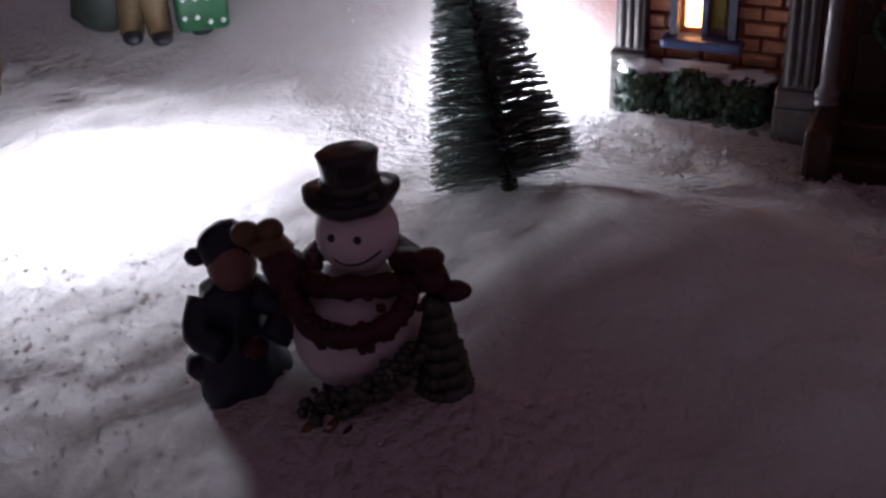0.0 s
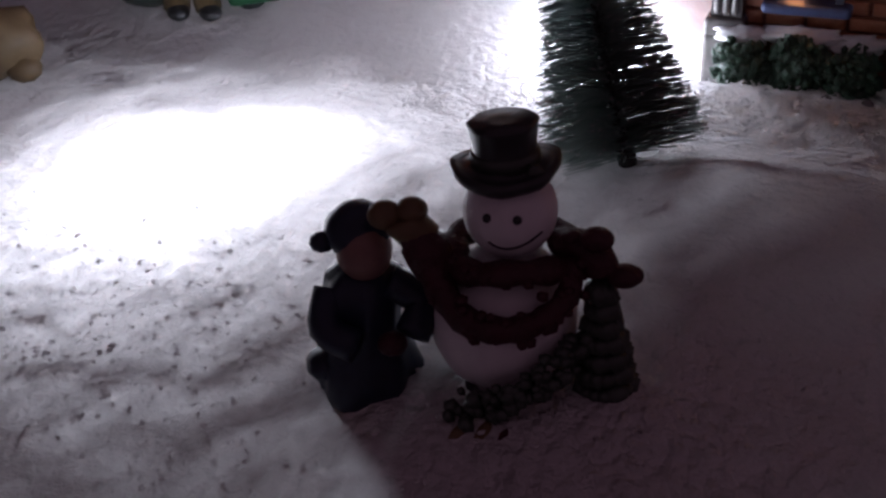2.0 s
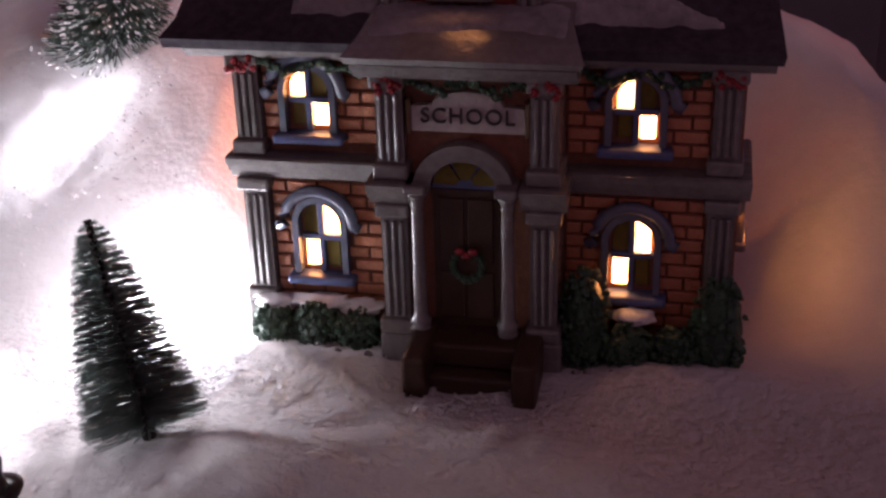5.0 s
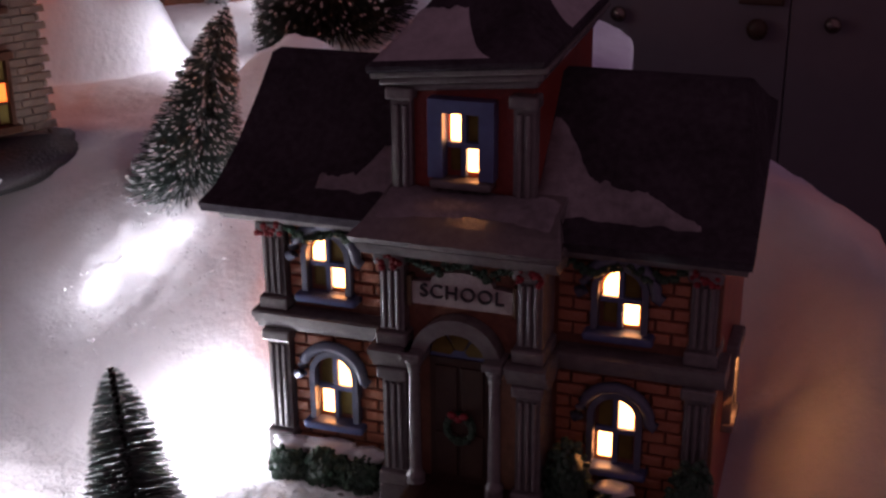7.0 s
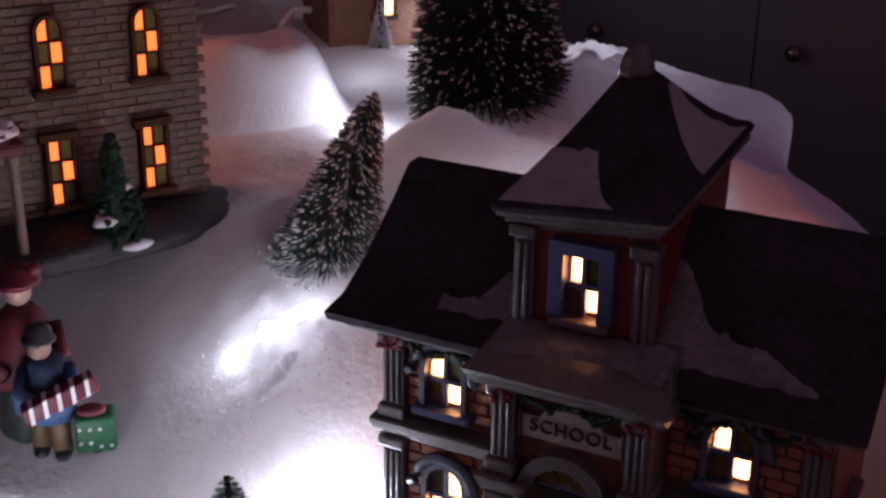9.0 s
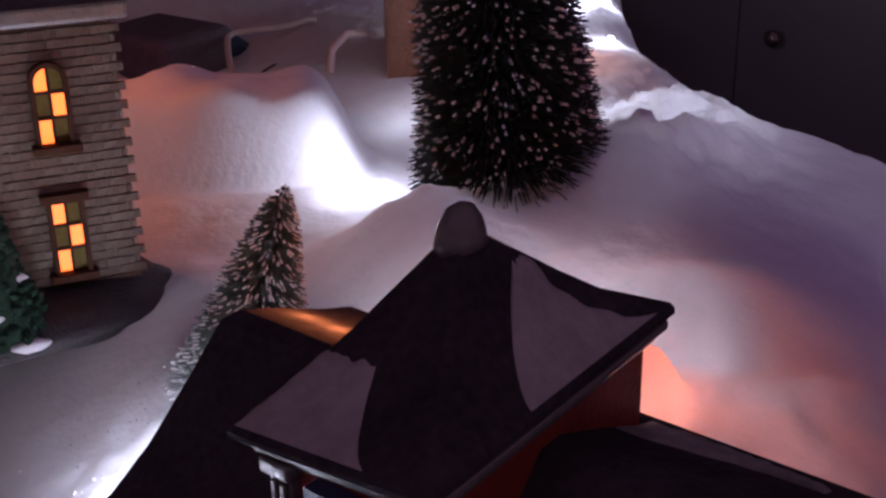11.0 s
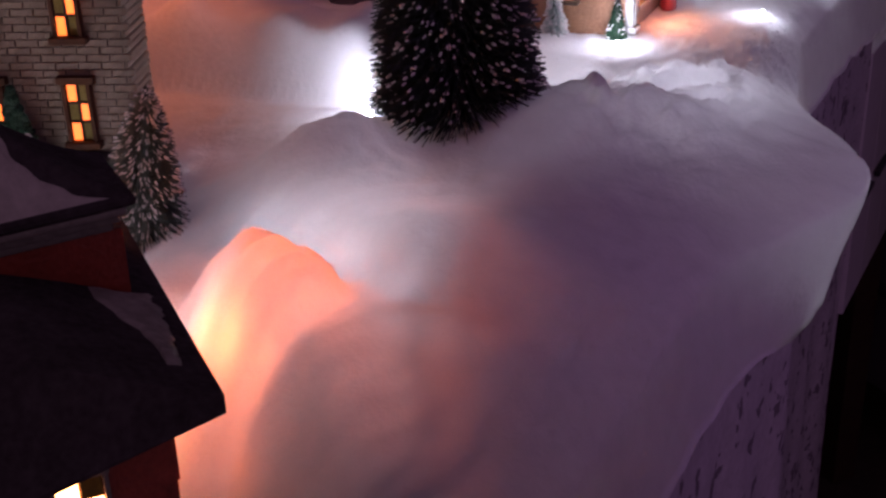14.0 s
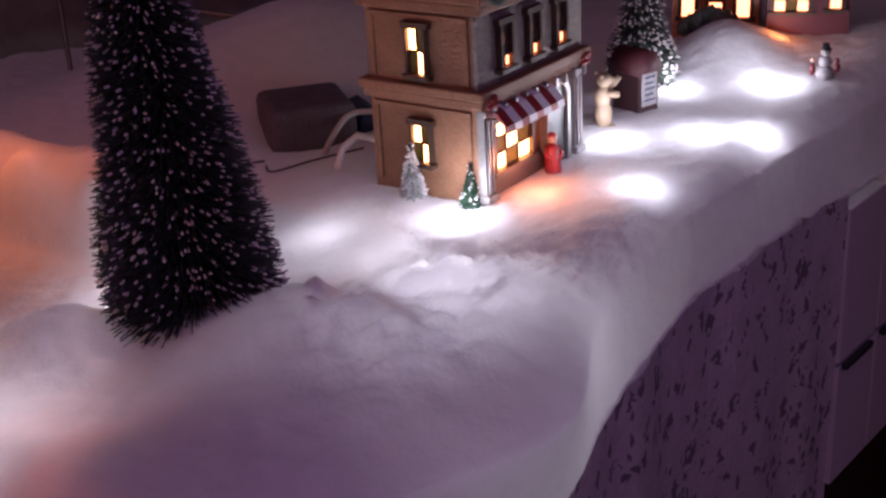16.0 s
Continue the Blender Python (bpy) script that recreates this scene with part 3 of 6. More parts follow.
def school_window(parent, cx, z0, z1, y, lit, arched, frame_mat=STONE, w=0.062, mid=None):
    """A 2 x 2 window; lit names the glowing panes (column, row)."""
    win = bmesh.new()
    n = 14
    hood = None
    if arched:
        arch_band(win, cx, w + 0.024, w + 0.004, z0, z1 + 0.024, z1 + 0.004, y - 0.032, y + 0.02)
        hood = bmesh.new()
        ring = [(cx + (w + 0.047) * math.cos(math.pi * k / n), y - 0.034, z1 - w + (w + 0.045) * math.sin(math.pi * k / n)) for k in range(n + 1)]
        tube(hood, [(ring[0][0] + 0.02, ring[0][1], ring[0][2] - 0.012)] + ring + [(ring[-1][0] - 0.02, ring[-1][1], ring[-1][2] - 0.012)], 0.019, 8)
    else:
        loop = [(cx - w - 0.05, z0), (cx - w - 0.05, z1 + 0.045), (cx + w + 0.05, z1 + 0.045), (cx + w + 0.05, z0), (cx + w + 0.004, z0), (cx + w + 0.004, z1 + 0.004), (cx - w - 0.004, z1 + 0.004), (cx - w - 0.004, z0)]
        prism(win, loop, y - 0.042, y + 0.02)
        bmesh.ops.recalc_face_normals(win, faces=win.faces)
    surround = part("window", win, JAMB if arched else frame_mat, parent, "glazed blue-grey window surround")
    if hood:
        part("hood_mould", hood, JAMB, surround, "", True)
    sill = bmesh.new()
    box(sill, cx - w - 0.045, cx + w + 0.045, y - 0.055, y + 0.03, z0 - 0.032, z0 - 0.003, 0.010)
    part("sill", sill, BLUE if arched else STONE, surround)
    mid = mid or (z0 + z1) / 2
    bars = bmesh.new()
    box(bars, cx - 0.009, cx + 0.009, y - 0.012, y + 0.012, z0, z1, 0.003)
    part("glazing_bar", bars, BLUE, surround)
    bars = bmesh.new()
    box(bars, cx - w, cx + w, y - 0.014, y + 0.012, mid - 0.009, mid + 0.009, 0.003)
    part("glazing_bar", bars, BLUE, surround)
    bars = bmesh.new()
    if arched:
        prism(bars, arch_outline(cx, w + 0.003, z0, z1 + 0.003), y + 0.013, y + 0.02)
    else:
        box(bars, cx - w, cx + w, y + 0.013, y + 0.02, z0, z1)
    part("back_board", bars, BLUE, surround)
    for c in (0, 1):
        for r in (0, 1):
            bm = bmesh.new()
            a = cx - w + 0.008 if c == 0 else cx + 0.010
            b = cx - 0.010 if c == 0 else cx + w - 0.008
            zl, zh = (z0 + 0.014, mid - 0.009) if r == 0 else (mid + 0.009, z1)
            if r == 1 and arched:
                pts = [(a, zl), (b, zl)]
                for k in range(7):
                    x = b + (a - b) * k / 6
                    pts.append((x, min(zh, z1 - w + math.sqrt(max(0, (w - 0.006) ** 2 - (x - cx) ** 2)))))
                prism(bm, pts, y, y + 0.012)
            else:
                box(bm, a, b, y, y + 0.012, zl, zh, 0.005)
            part("pane", bm, LIT if (c, r) in lit else PANE, surround, "glowing pane" if (c, r) in lit else "dull amber pane")
    return surround


def roof_slab(bm, rows, mi=0):
    """Rows of (x0, x1, y, z): a skin from eave to eave."""
    vs = [[bm.verts.new((x0 + (x1 - x0) * k / 8, y, z)) for k in range(9)] for x0, x1, y, z in rows]
    for a, b in zip(vs, vs[1:]):
        for k in range(8):
            bm.faces.new((a[k], a[k + 1], b[k + 1], b[k])).material_index = mi
    for end in (0, -1):
        loop = [r[end] for r in vs]
        bm.faces.new(loop if end else list(reversed(loop))).material_index = mi


ROOF = [(-0.07, 1.655, -0.31, 1.03), (-0.075, 1.66, -0.32, 1.06), (-0.05, 1.64, -0.24, 1.10), (-0.03, 1.61, -0.12, 1.20), (-0.01, 1.59, 0.02, 1.35), (0.0, 1.57, 0.12, 1.46),
        (0.0, 1.57, 0.19, 1.462), (-0.01, 1.58, 0.34, 1.405), (-0.02, 1.60, 0.50, 1.335), (-0.03, 1.615, 0.60, 1.30), (-0.03, 1.62, 0.63, 1.29), (-0.03, 1.62, 0.63, 1.235)]


def roof_z(y):
    pts = sorted((r[2], r[3]) for r in ROOF[1:-1])
    for (ya, za), (yb, zb) in zip(pts, pts[1:]):
        if ya <= y <= yb:
            return za + (zb - za) * (y - ya) / (yb - ya)
    return pts[0][1]


def slope_patch(parent, x0, x1, low, high, seed, top, thick=0.014):
    """Painted snow between two ragged lines low(x) and high(x) on a slope."""
    bm = bmesh.new()
    n, m = 64, 10
    grid = []
    for i in range(n + 1):
        f = i / n
        x = x0 + (x1 - x0) * f
        lo, hi = low(x), high(x)
        hi += 0.022 * noise.noise(Vector((x * 13, seed, 1))) + 0.014 * noise.noise(Vector((x * 37, seed, 2))) + 0.008 * noise.noise(Vector((x * 90, seed, 3)))
        lo += 0.012 * noise.noise(Vector((x * 17, seed, 4)))
        hi = max(hi, lo + 0.004)
        row = []
        for j in range(m + 1):
            g = j / m
            y = lo + (hi - lo) * g
            rim = min(1.0, 6 * g, 6 * (1 - g), 12 * f, 12 * (1 - f))
            row.append(bm.verts.new((x, y, top(x, y) - 0.003 + (thick + 0.003) * math.sqrt(max(0.0, rim)) + 0.003 * noise.noise(Vector((x * 40, y * 40, seed))))))
        grid.append(row)
    for i in range(n):
        for j in range(m):
            bm.faces.new((grid[i][j], grid[i + 1][j], grid[i + 1][j + 1], grid[i][j + 1]))
    return part("snow_patch", bm, DULL, parent, "dull white painted snow", True)


def school():
    s = empty("school_house", 0, 0, 0)
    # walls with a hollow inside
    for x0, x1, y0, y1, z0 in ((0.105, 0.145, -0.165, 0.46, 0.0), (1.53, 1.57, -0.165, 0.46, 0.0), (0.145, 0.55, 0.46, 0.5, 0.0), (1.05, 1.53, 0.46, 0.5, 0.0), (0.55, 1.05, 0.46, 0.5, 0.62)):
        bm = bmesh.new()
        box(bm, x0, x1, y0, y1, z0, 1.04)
        part("back_wall" if y0 > 0 else "side_wall", bm, DIM_BRICK, s)
    bm = bmesh.new()
    box(bm, 0.105, 1.57, -0.205, -0.165, 0.0, 1.04)
    wall = part("wall", bm, MORTAR, s, "red brick wall")
    for x0 in (0.105, 1.53):
        bm = bmesh.new()
        loop = [(-0.2, 1.04), (0.5, 1.04), (0.5, 1.33), (0.19, 1.44), (0.12, 1.44), (-0.1, 1.19), (-0.2, 1.09)]
        a = [bm.verts.new((x0, y, z)) for y, z in loop]
        b = [bm.verts.new((x0 + 0.04, y, z)) for y, z in loop]
        bm.faces.new(a)
        bm.faces.new(list(reversed(b)))
        for q in range(len(a)):
            bm.faces.new((a[(q + 1) % len(a)], a[q], b[q], b[(q + 1) % len(a)]))
        bmesh.ops.recalc_face_normals(bm, faces=bm.faces)
        part("gable", bm, DIM_BRICK, s, "red brick gable end")
    bm = bmesh.new()
    box(bm, 0.58, 1.07, -0.34, -0.2055, 0.0, 1.02, 0.006)
    part("porch_bay", bm, MORTAR, s, "dark red middle bay")
    # corner and bay pilasters, two storeys
    for x0, x1, yf in ((0.105, 0.182, -0.245), (0.568, 0.646, -0.385), (1.0, 1.078, -0.385), (1.485, 1.562, -0.245)):
        for z0, z1 in ((0.205, 0.62), (0.695, 1.0)):
            fluted(s, "pilaster", STONE, x0, x1, yf, yf + 0.14, z0, z1, label="fluted grey pilaster")
        bm = bmesh.new()
        box(bm, x0 - 0.015, x1 + 0.015, yf - 0.02, yf + 0.14, 0.0, 0.205, 0.01)
        part("pilaster_base", bm, STONE, s)
    # string course and eaves cornice
    for x0, x1, yf in ((0.075, 0.55, -0.235), (0.542, 0.672, -0.385), (0.975, 1.105, -0.385), (1.09, 1.60, -0.235)):
        cornice(s, x0, x1, yf, 0.62, 0.695, STONE, label="moulded grey cornice")
    for x0, x1, yf in ((-0.02, 0.535, -0.25), (0.52, 1.13, -0.40), (1.115, 1.64, -0.25)):
        cornice(s, x0, x1, yf, 0.995, 1.045, STONE, label="moulded grey cornice")
    # windows
    school_window(s, 0.335, 0.305, 0.535, -0.212, {(0, 0), (1, 1)}, True)
    school_window(s, 0.325, 0.765, 0.955, -0.212, {(0, 1), (1, 0)}, True)
    school_window(s, 1.275, 0.305, 0.535, -0.212, {(0, 0), (1, 1)}, True)
    school_window(s, 1.275, 0.765, 0.955, -0.212, {(0, 1), (1, 0)}, True)
    # side window in the east wall
    bm = bmesh.new()
    box(bm, 1.565, 1.60, 0.04, 0.06, 0.36, 0.6, 0.005)
    box(bm, 1.565, 1.60, 0.18, 0.20, 0.36, 0.6, 0.005)
    box(bm, 1.565, 1.61, 0.03, 0.21, 0.6, 0.64, 0.008)
    box(bm, 1.565, 1.61, 0.03, 0.21, 0.33, 0.36, 0.008)
    sw = part("window", bm, STONE, s)
    for za, zb, ya, yb, lit in ((0.37, 0.475, 0.06, 0.118, 1), (0.485, 0.595, 0.122, 0.18, 1), (0.37, 0.475, 0.122, 0.18, 0), (0.485, 0.595, 0.06, 0.118, 0)):
        bm = bmesh.new()
        box(bm, 1.571, 1.58, ya, yb, za, zb)
        part("pane", bm, LIT if lit else PANE, sw, "glowing pane" if lit else "")
    # small attic window in the east gable
    bm = bmesh.new()
    box(bm, 1.565, 1.595, 0.17, 0.185, 0.985, 1.13, 0.004)
    box(bm, 1.565, 1.595, 0.305, 0.32, 0.985, 1.13, 0.004)
    box(bm, 1.565, 1.60, 0.165, 0.325, 1.13, 1.155, 0.008)
    box(bm, 1.565, 1.605, 0.16, 0.33, 0.96, 0.985, 0.006)
    aw = part("window", bm, STONE, s)
    for za, zb, ya, yb, lit in ((0.987, 1.056, 0.187, 0.243, 0), (0.987, 1.056, 0.247, 0.303, 1), (1.06, 1.128, 0.187, 0.243, 1), (1.06, 1.128, 0.247, 0.303, 0)):
        bm = bmesh.new()
        box(bm, 1.571, 1.58, ya, yb, za, zb, 0.003)
        part("pane", bm, LIT if lit else PANE, aw, "glowing pane" if lit else "")
    # tower
    bm = bmesh.new()
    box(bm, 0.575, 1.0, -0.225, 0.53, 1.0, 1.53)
    part("tower", bm, DIM_BRICK, s, "brick tower block")
    for x0 in (0.565, 0.945):
        fluted(s, "pilaster", STONE, x0, x0 + 0.065, -0.25, -0.2, 1.08, 1.47, 2)
    cx, cy, hx, hy = 0.785, 0.125, 0.272, 0.445

    def lean(bm):
        for v in bm.verts:
            v.co.z += 0.05 * ((v.co.x - cx) / hx + (v.co.y - cy) / hy) / 2 + 0.02

    for k, (g, za, zb) in enumerate(((0.015, 1.47, 1.495), (0.035, 1.495, 1.52), (0.055, 1.52, 1.545))):
        bm = bmesh.new()
        box(bm, 0.57 - g, 1.0 + g, -0.235 - g, 0.49 + g, za, zb, 0.008)
        lean(bm)
        part("cornice", bm, STONE, s)
    school_window(s, 0.79, 1.205, 1.40, -0.232, {(0, 1), (1, 0)}, False, BLUE, w=0.052)
    # tower roof: a bell-shaped pyramid
    bm = bmesh.new()
    prof = [(1.0, 1.545), (1.0, 1.575), (0.86, 1.60), (0.66, 1.655), (0.45, 1.73), (0.27, 1.80), (0.13, 1.855), (0.07, 1.88)]
    rings = [[bm.verts.new((cx + hx * q * a, cy + hy * q * b, z)) for a, b in ((-1, -1), (1, -1), (1, 1), (-1, 1))] for q, z in prof]
    for a, b in zip(rings, rings[1:]):
        for k in range(4):
            bm.faces.new((a[k], a[(k + 1) % 4], b[(k + 1) % 4], b[k]))
    bm.faces.new(list(reversed(rings[0])))
    bm.faces.new(rings[-1])
    bmesh.ops.bevel(bm, geom=[e for e in bm.edges], offset=0.008, segments=1, affect="EDGES")
    lean(bm)
    troof = part("tower_roof", bm, SLATE, s, "dark slate bell-shaped roof")
    bm = bmesh.new()
    lathe(bm, [(0.055, 1.85), (0.052, 1.875), (0.044, 1.905), (0.028, 1.935), (0.01, 1.945)], 12, Matrix.Translation((cx, cy, 0)), sy=1.2)
    lean(bm)
    part("finial", bm, STONE, troof, "rounded worn finial", True)

    def tower_top(x, y):
        q = max(abs(x - cx) / hx, abs(y - cy) / hy)
        pts = sorted((a, b) for a, b in prof[1:])
        for (qa, za), (qb, zb) in zip(pts, pts[1:]):
            if qa <= q <= qb:
                return za + (zb - za) * (q - qa) / (qb - qa)
        return pts[0][1] if q < pts[0][0] else pts[-1][1]

    def face_patch(side, u0, u1, q0, q1, seed):
        """Snow on one face of the pyramid, from ring q0 (eave) to q1."""
        bm, grid, n = bmesh.new(), [], 20
        for j in range(n + 1):
            g = j / n
            q = q0 + (q1 - q0) * g
            row = []
            for i in range(n + 1):
                f = i / n
                a, b = u0[0] + (u0[1] - u0[0]) * g ** 1.5, u1[0] + (u1[1] - u1[0]) * math.sqrt(g)
                u = a + (b - a) * f + 0.05 * noise.noise(Vector((f * 3, g * 5, seed))) * (1 if side == (f > 0.5) else 0.2)
                qq = q + 0.03 * noise.noise(Vector((f * 6, seed, 2))) * g
                u = max(-qq * 0.985, min(qq * 0.985, u))
                x, y = (cx + hx * u, cy - hy * qq) if side == 0 else (cx + hx * qq, cy + hy * u)
                rim = min(1.0, 5 * f, 5 * (1 - f), 5 * g, 8 * (1 - g) if side else 5 * (1 - g))
                row.append(bm.verts.new((x, y, tower_top(x, y) - 0.004 + 0.018 * math.sqrt(max(0.0, rim)))))
            grid.append(row)
        for j in range(n):
            for i in range(n):
                bm.faces.new((grid[j][i], grid[j][i + 1], grid[j + 1][i + 1], grid[j + 1][i]))
        lean(bm)
        part("snow_patch", bm, CHALK, troof, "white painted snow", True)

    face_patch(0, (-0.97, -0.60), (0.52, -0.05), 0.985, 0.56, 3)
    face_patch(1, (-0.27, 0.18), (0.97, 0.26), 0.985, 0.27, 8)
    # main roof
    bm = bmesh.new()
    roof_slab(bm, ROOF)
    bmesh.ops.recalc_face_normals(bm, faces=bm.faces)
    part("roof", bm, SLATE, s, "dark slate roof with flared eaves")
    bm = bmesh.new()
    roof_slab(bm, [(0.51, 1.14, -0.46, 1.045), (0.50, 1.15, -0.47, 1.065), (0.53, 1.12, -0.4, 1.10), (0.55, 1.10, -0.30, 1.14), (0.55, 1.10, -0.2, 1.16), (0.55, 1.10, -0.2, 1.04)])
    bmesh.ops.recalc_face_normals(bm, faces=bm.faces)
    part("porch_roof", bm, STONE, s, "grey projecting eave")
    rz = lambda x, y: roof_z(y)
    slope_patch(s, 0.29, 0.578, lambda x: -0.225 + 0.02 * (x - 0.3), lambda x: -0.185 + 0.14 * smooth_step(0.36, 0.57, x), 2.0, rz)
    slope_patch(s, 0.998, 1.50, lambda x: -0.235, lambda x: 0.02 - 0.16 * smooth_step(1.0, 1.2, x) - 0.08 * smooth_step(1.28, 1.50, x), 5.0, rz)
    slope_patch(s, 0.555, 1.095, lambda x: -0.375 + 0.02 * math.sin(9 * x), lambda x: -0.232, 7.0, lambda x, y: 1.1 + (y + 0.4) * 0.4 if y < -0.3 else 1.14 + (y + 0.3) * 0.2)
    slope_patch(s, 1.0, 1.47, lambda x: 0.40 + 0.12 * smooth_step(1.0, 1.4, x), lambda x: 0.585 - 0.02 * smooth_step(1.2, 1.47, x), 9.0, rz)
    # porch: columns, arch, door, steps
    for x in (0.680, 0.938):
        bm = bmesh.new()
        lathe(bm, [(0.032, 0.225), (0.032, 0.235), (0.028, 0.242), (0.031, 0.25), (0.031, 0.262), (0.022, 0.272), (0.021, 0.29), (0.018, 0.6), (0.017, 0.615), (0.022, 0.622), (0.019, 0.63), (0.027, 0.65), (0.031, 0.655), (0.031, 0.668)], 16, Matrix.Translation((x, -0.40, 0)))
        part("column", bm, STONE, s, "slim grey column", True)
        bm = bmesh.new()
        box(bm, x - 0.033, x + 0.033, -0.445, -0.33, 0.668, 0.695, 0.008)
        part("impost", bm, STONE, s)
    bm = bmesh.new()
    arch_band(bm, 0.812, 0.145, 0.098, 0.66, 0.805, 0.757, -0.40, -0.342, 20)
    part("arch", bm, STONE, s, "round grey door arch")
    for k in range(3):
        bm = bmesh.new()
        a0, a1 = math.pi * (k + 0.06) / 3, math.pi * (k + 0.94) / 3
        pts = [(0.812 + 0.03 * math.cos(a1), 0.668 + 0.02 * math.sin(a1)), (0.812 + 0.03 * math.cos(a0), 0.668 + 0.02 * math.sin(a0))]
        pts += [(0.812 + 0.092 * math.cos(a0 + (a1 - a0) * j / 5), 0.668 + 0.082 * math.sin(a0 + (a1 - a0) * j / 5)) for j in range(6)]
        prism(bm, pts, -0.356, -0.34)
        part("fanlight_pane", bm, PANE, s, "amber fanlight pane")
    bm = bmesh.new()
    box(bm, 0.715, 0.908, -0.352, -0.338, 0.22, 0.655)
    door = part("door", bm, DARK, s, "dark panelled double door")
    for x in (0.732, 0.817):
        for z0, z1 in ((0.25, 0.40), (0.43, 0.63)):
            bm = bmesh.new()
            box(bm, x, x + 0.074, -0.36, -0.3525, z0, z1, 0.003)
            part("door_panel", bm, DARK, door)
    bm = bmesh.new()
    prism(bm, arch_outline(0.812, 0.097, 0.655, 0.756), -0.346, -0.338)
    part("fanlight", bm, BLUE, s, "blue fanlight frame")
    bm = bmesh.new()
    rng = random.Random(5)
    for k in range(26):
        a = 2 * math.pi * k / 26
        ball(bm, 0.815 + 0.042 * math.cos(a), -0.368, 0.425 + 0.046 * math.sin(a), rng.uniform(0.010, 0.017), sub=1)
    wreath = part("wreath", bm, HEDGE, door, "small green wreath")
    wreath["kind"] = "stuff"
    bm = bmesh.new()
    for dx, dz in ((-0.02, 0.012), (0.02, 0.012), (0.0, 0.0)):
        ball(bm, 0.815 + dx, -0.385, 0.465 + dz, 0.016, 0.01, 0.012, sub=2)
    part("bow", bm, RED, wreath, "red bow", True)
    for k in range(3):
        bm = bmesh.new()
        box(bm, 0.68, 1.025, -0.59 + 0.055 * k, -0.342, 0.0 if k == 0 else 0.075 * k, 0.075 * (k + 1) - 0.002, 0.01)
        part("step", bm, DARK, s, "dark glazed porch step")
    for x in (0.675, 0.988):
        bm = bmesh.new()
        box(bm, x - 0.014, x + 0.054, -0.60, -0.345, 0.0, 0.235, 0.012)
        part("stair_wall", bm, DARK, s)
    # name board
    bm = bmesh.new()
    pts = [(0.665, 0.834), (0.985, 0.834), (0.985, 0.905)] + [(0.825 + 0.1 * math.cos(math.pi * k / 8), 0.91 + 0.04 * math.sin(math.pi * k / 8)) for k in range(9)] + [(0.665, 0.905)]
    prism(bm, pts, -0.372, -0.342)
    board = part("name_board", bm, TAN2, s, "white name board")
    for x in (0.653, 0.984):
        bm = bmesh.new()
        box(bm, x, x + 0.014, -0.38, -0.342, 0.825, 0.925, 0.004)
        part("board_frame", bm, TAN, board)
    cu = bpy.data.curves.new("lettering", "FONT")
    cu.body, cu.size, cu.align_x, cu.extrude = "SCHOOL", 0.061 * U, "CENTER", 0.0006
    cu.space_character = 1.12
    text = new("lettering", cu)
    dg = bpy.context.evaluated_depsgraph_get()
    me = bpy.data.meshes.new_from_object(text.evaluated_get(dg))
    bpy.data.objects.remove(text)
    me.materials.clear()
    me.materials.append(BLACK)
    letters = new("lettering", me)
    letters.parent = board
    letters.matrix_basis = pose(0.825 * U, -0.3735 * U, 0.861 * U, 90, 0, 0)
    # garlands and bows under the eaves
    for x0, x1, y in ((0.185, 0.56, -0.25), (0.65, 1.0, -0.385), (1.085, 1.48, -0.25)):
        bm = bmesh.new()
        rng = random.Random(int(x0 * 100))
        for k in range(40):
            f = k / 39
            x = x0 + (x1 - x0) * f
            z = 0.985 - 0.028 * math.sin(math.pi * 2 * f) ** 2
            ball(bm, x, y - rng.uniform(0, 0.02), z + rng.uniform(-0.012, 0.012), rng.uniform(0.009, 0.016), sub=1)
        part("garland", bm, HEDGE, s, "green garland")["kind"] = "stuff"
    for x, y in ((0.145, -0.27), (0.607, -0.41), (1.04, -0.41), (1.52, -0.27)):
        bm = bmesh.new()
        rng = random.Random(int(x * 90))
        for k in range(12):
            ball(bm, x + rng.uniform(-0.04, 0.04), y + rng.uniform(-0.01, 0.01), 0.975 + rng.uniform(-0.02, 0.02), rng.uniform(0.008, 0.014), sub=1)
        part("berry_bow", bm, RED, s, "red berry bow")["kind"] = "stuff"
    # hedges, fence and planting at the foot of the walls
    def hedge(clumps, seed):
        rng = random.Random(seed)
        for cx, cz, rx, rz in clumps:
            bm = bmesh.new()
            ball(bm, cx, -0.325, cz, rx * 0.86, 0.055, rz * 0.86, sub=3, wobble=0.15)
            for k in range(150):
                u, a = rng.uniform(-0.95, 0.95), rng.uniform(-0.2, 2 * math.pi - 1.2)
                q = math.sqrt(1 - u * u)
                ball(bm, cx + rx * u, -0.325 - 0.062 * q * math.sin(a), cz + rz * q * math.cos(a), rng.uniform(0.008, 0.015), sub=1, wobble=0.6)
            part("hedge", bm, HEDGE, s, "glossy green hedge")

    hedge([(0.205, 0.165, 0.072, 0.062), (0.335, 0.170, 0.072, 0.072), (0.462, 0.165, 0.070, 0.062)], 31)
    hedge([(1.155, 0.245, 0.075, 0.175), (1.29, 0.165, 0.075, 0.085), (1.42, 0.165, 0.075, 0.080), (1.535, 0.245, 0.078, 0.170)], 32)
    for cx, cz, rx in ((0.20, 0.222, 0.07), (0.345, 0.232, 0.095), (0.47, 0.222, 0.07), (1.29, 0.252, 0.06)):
        bm = bmesh.new()
        ball(bm, cx, -0.285, cz, rx, 0.04, 0.022, sub=3, wobble=0.5)
        part("snow_cap", bm, WHITE, s, "white painted snow", True)
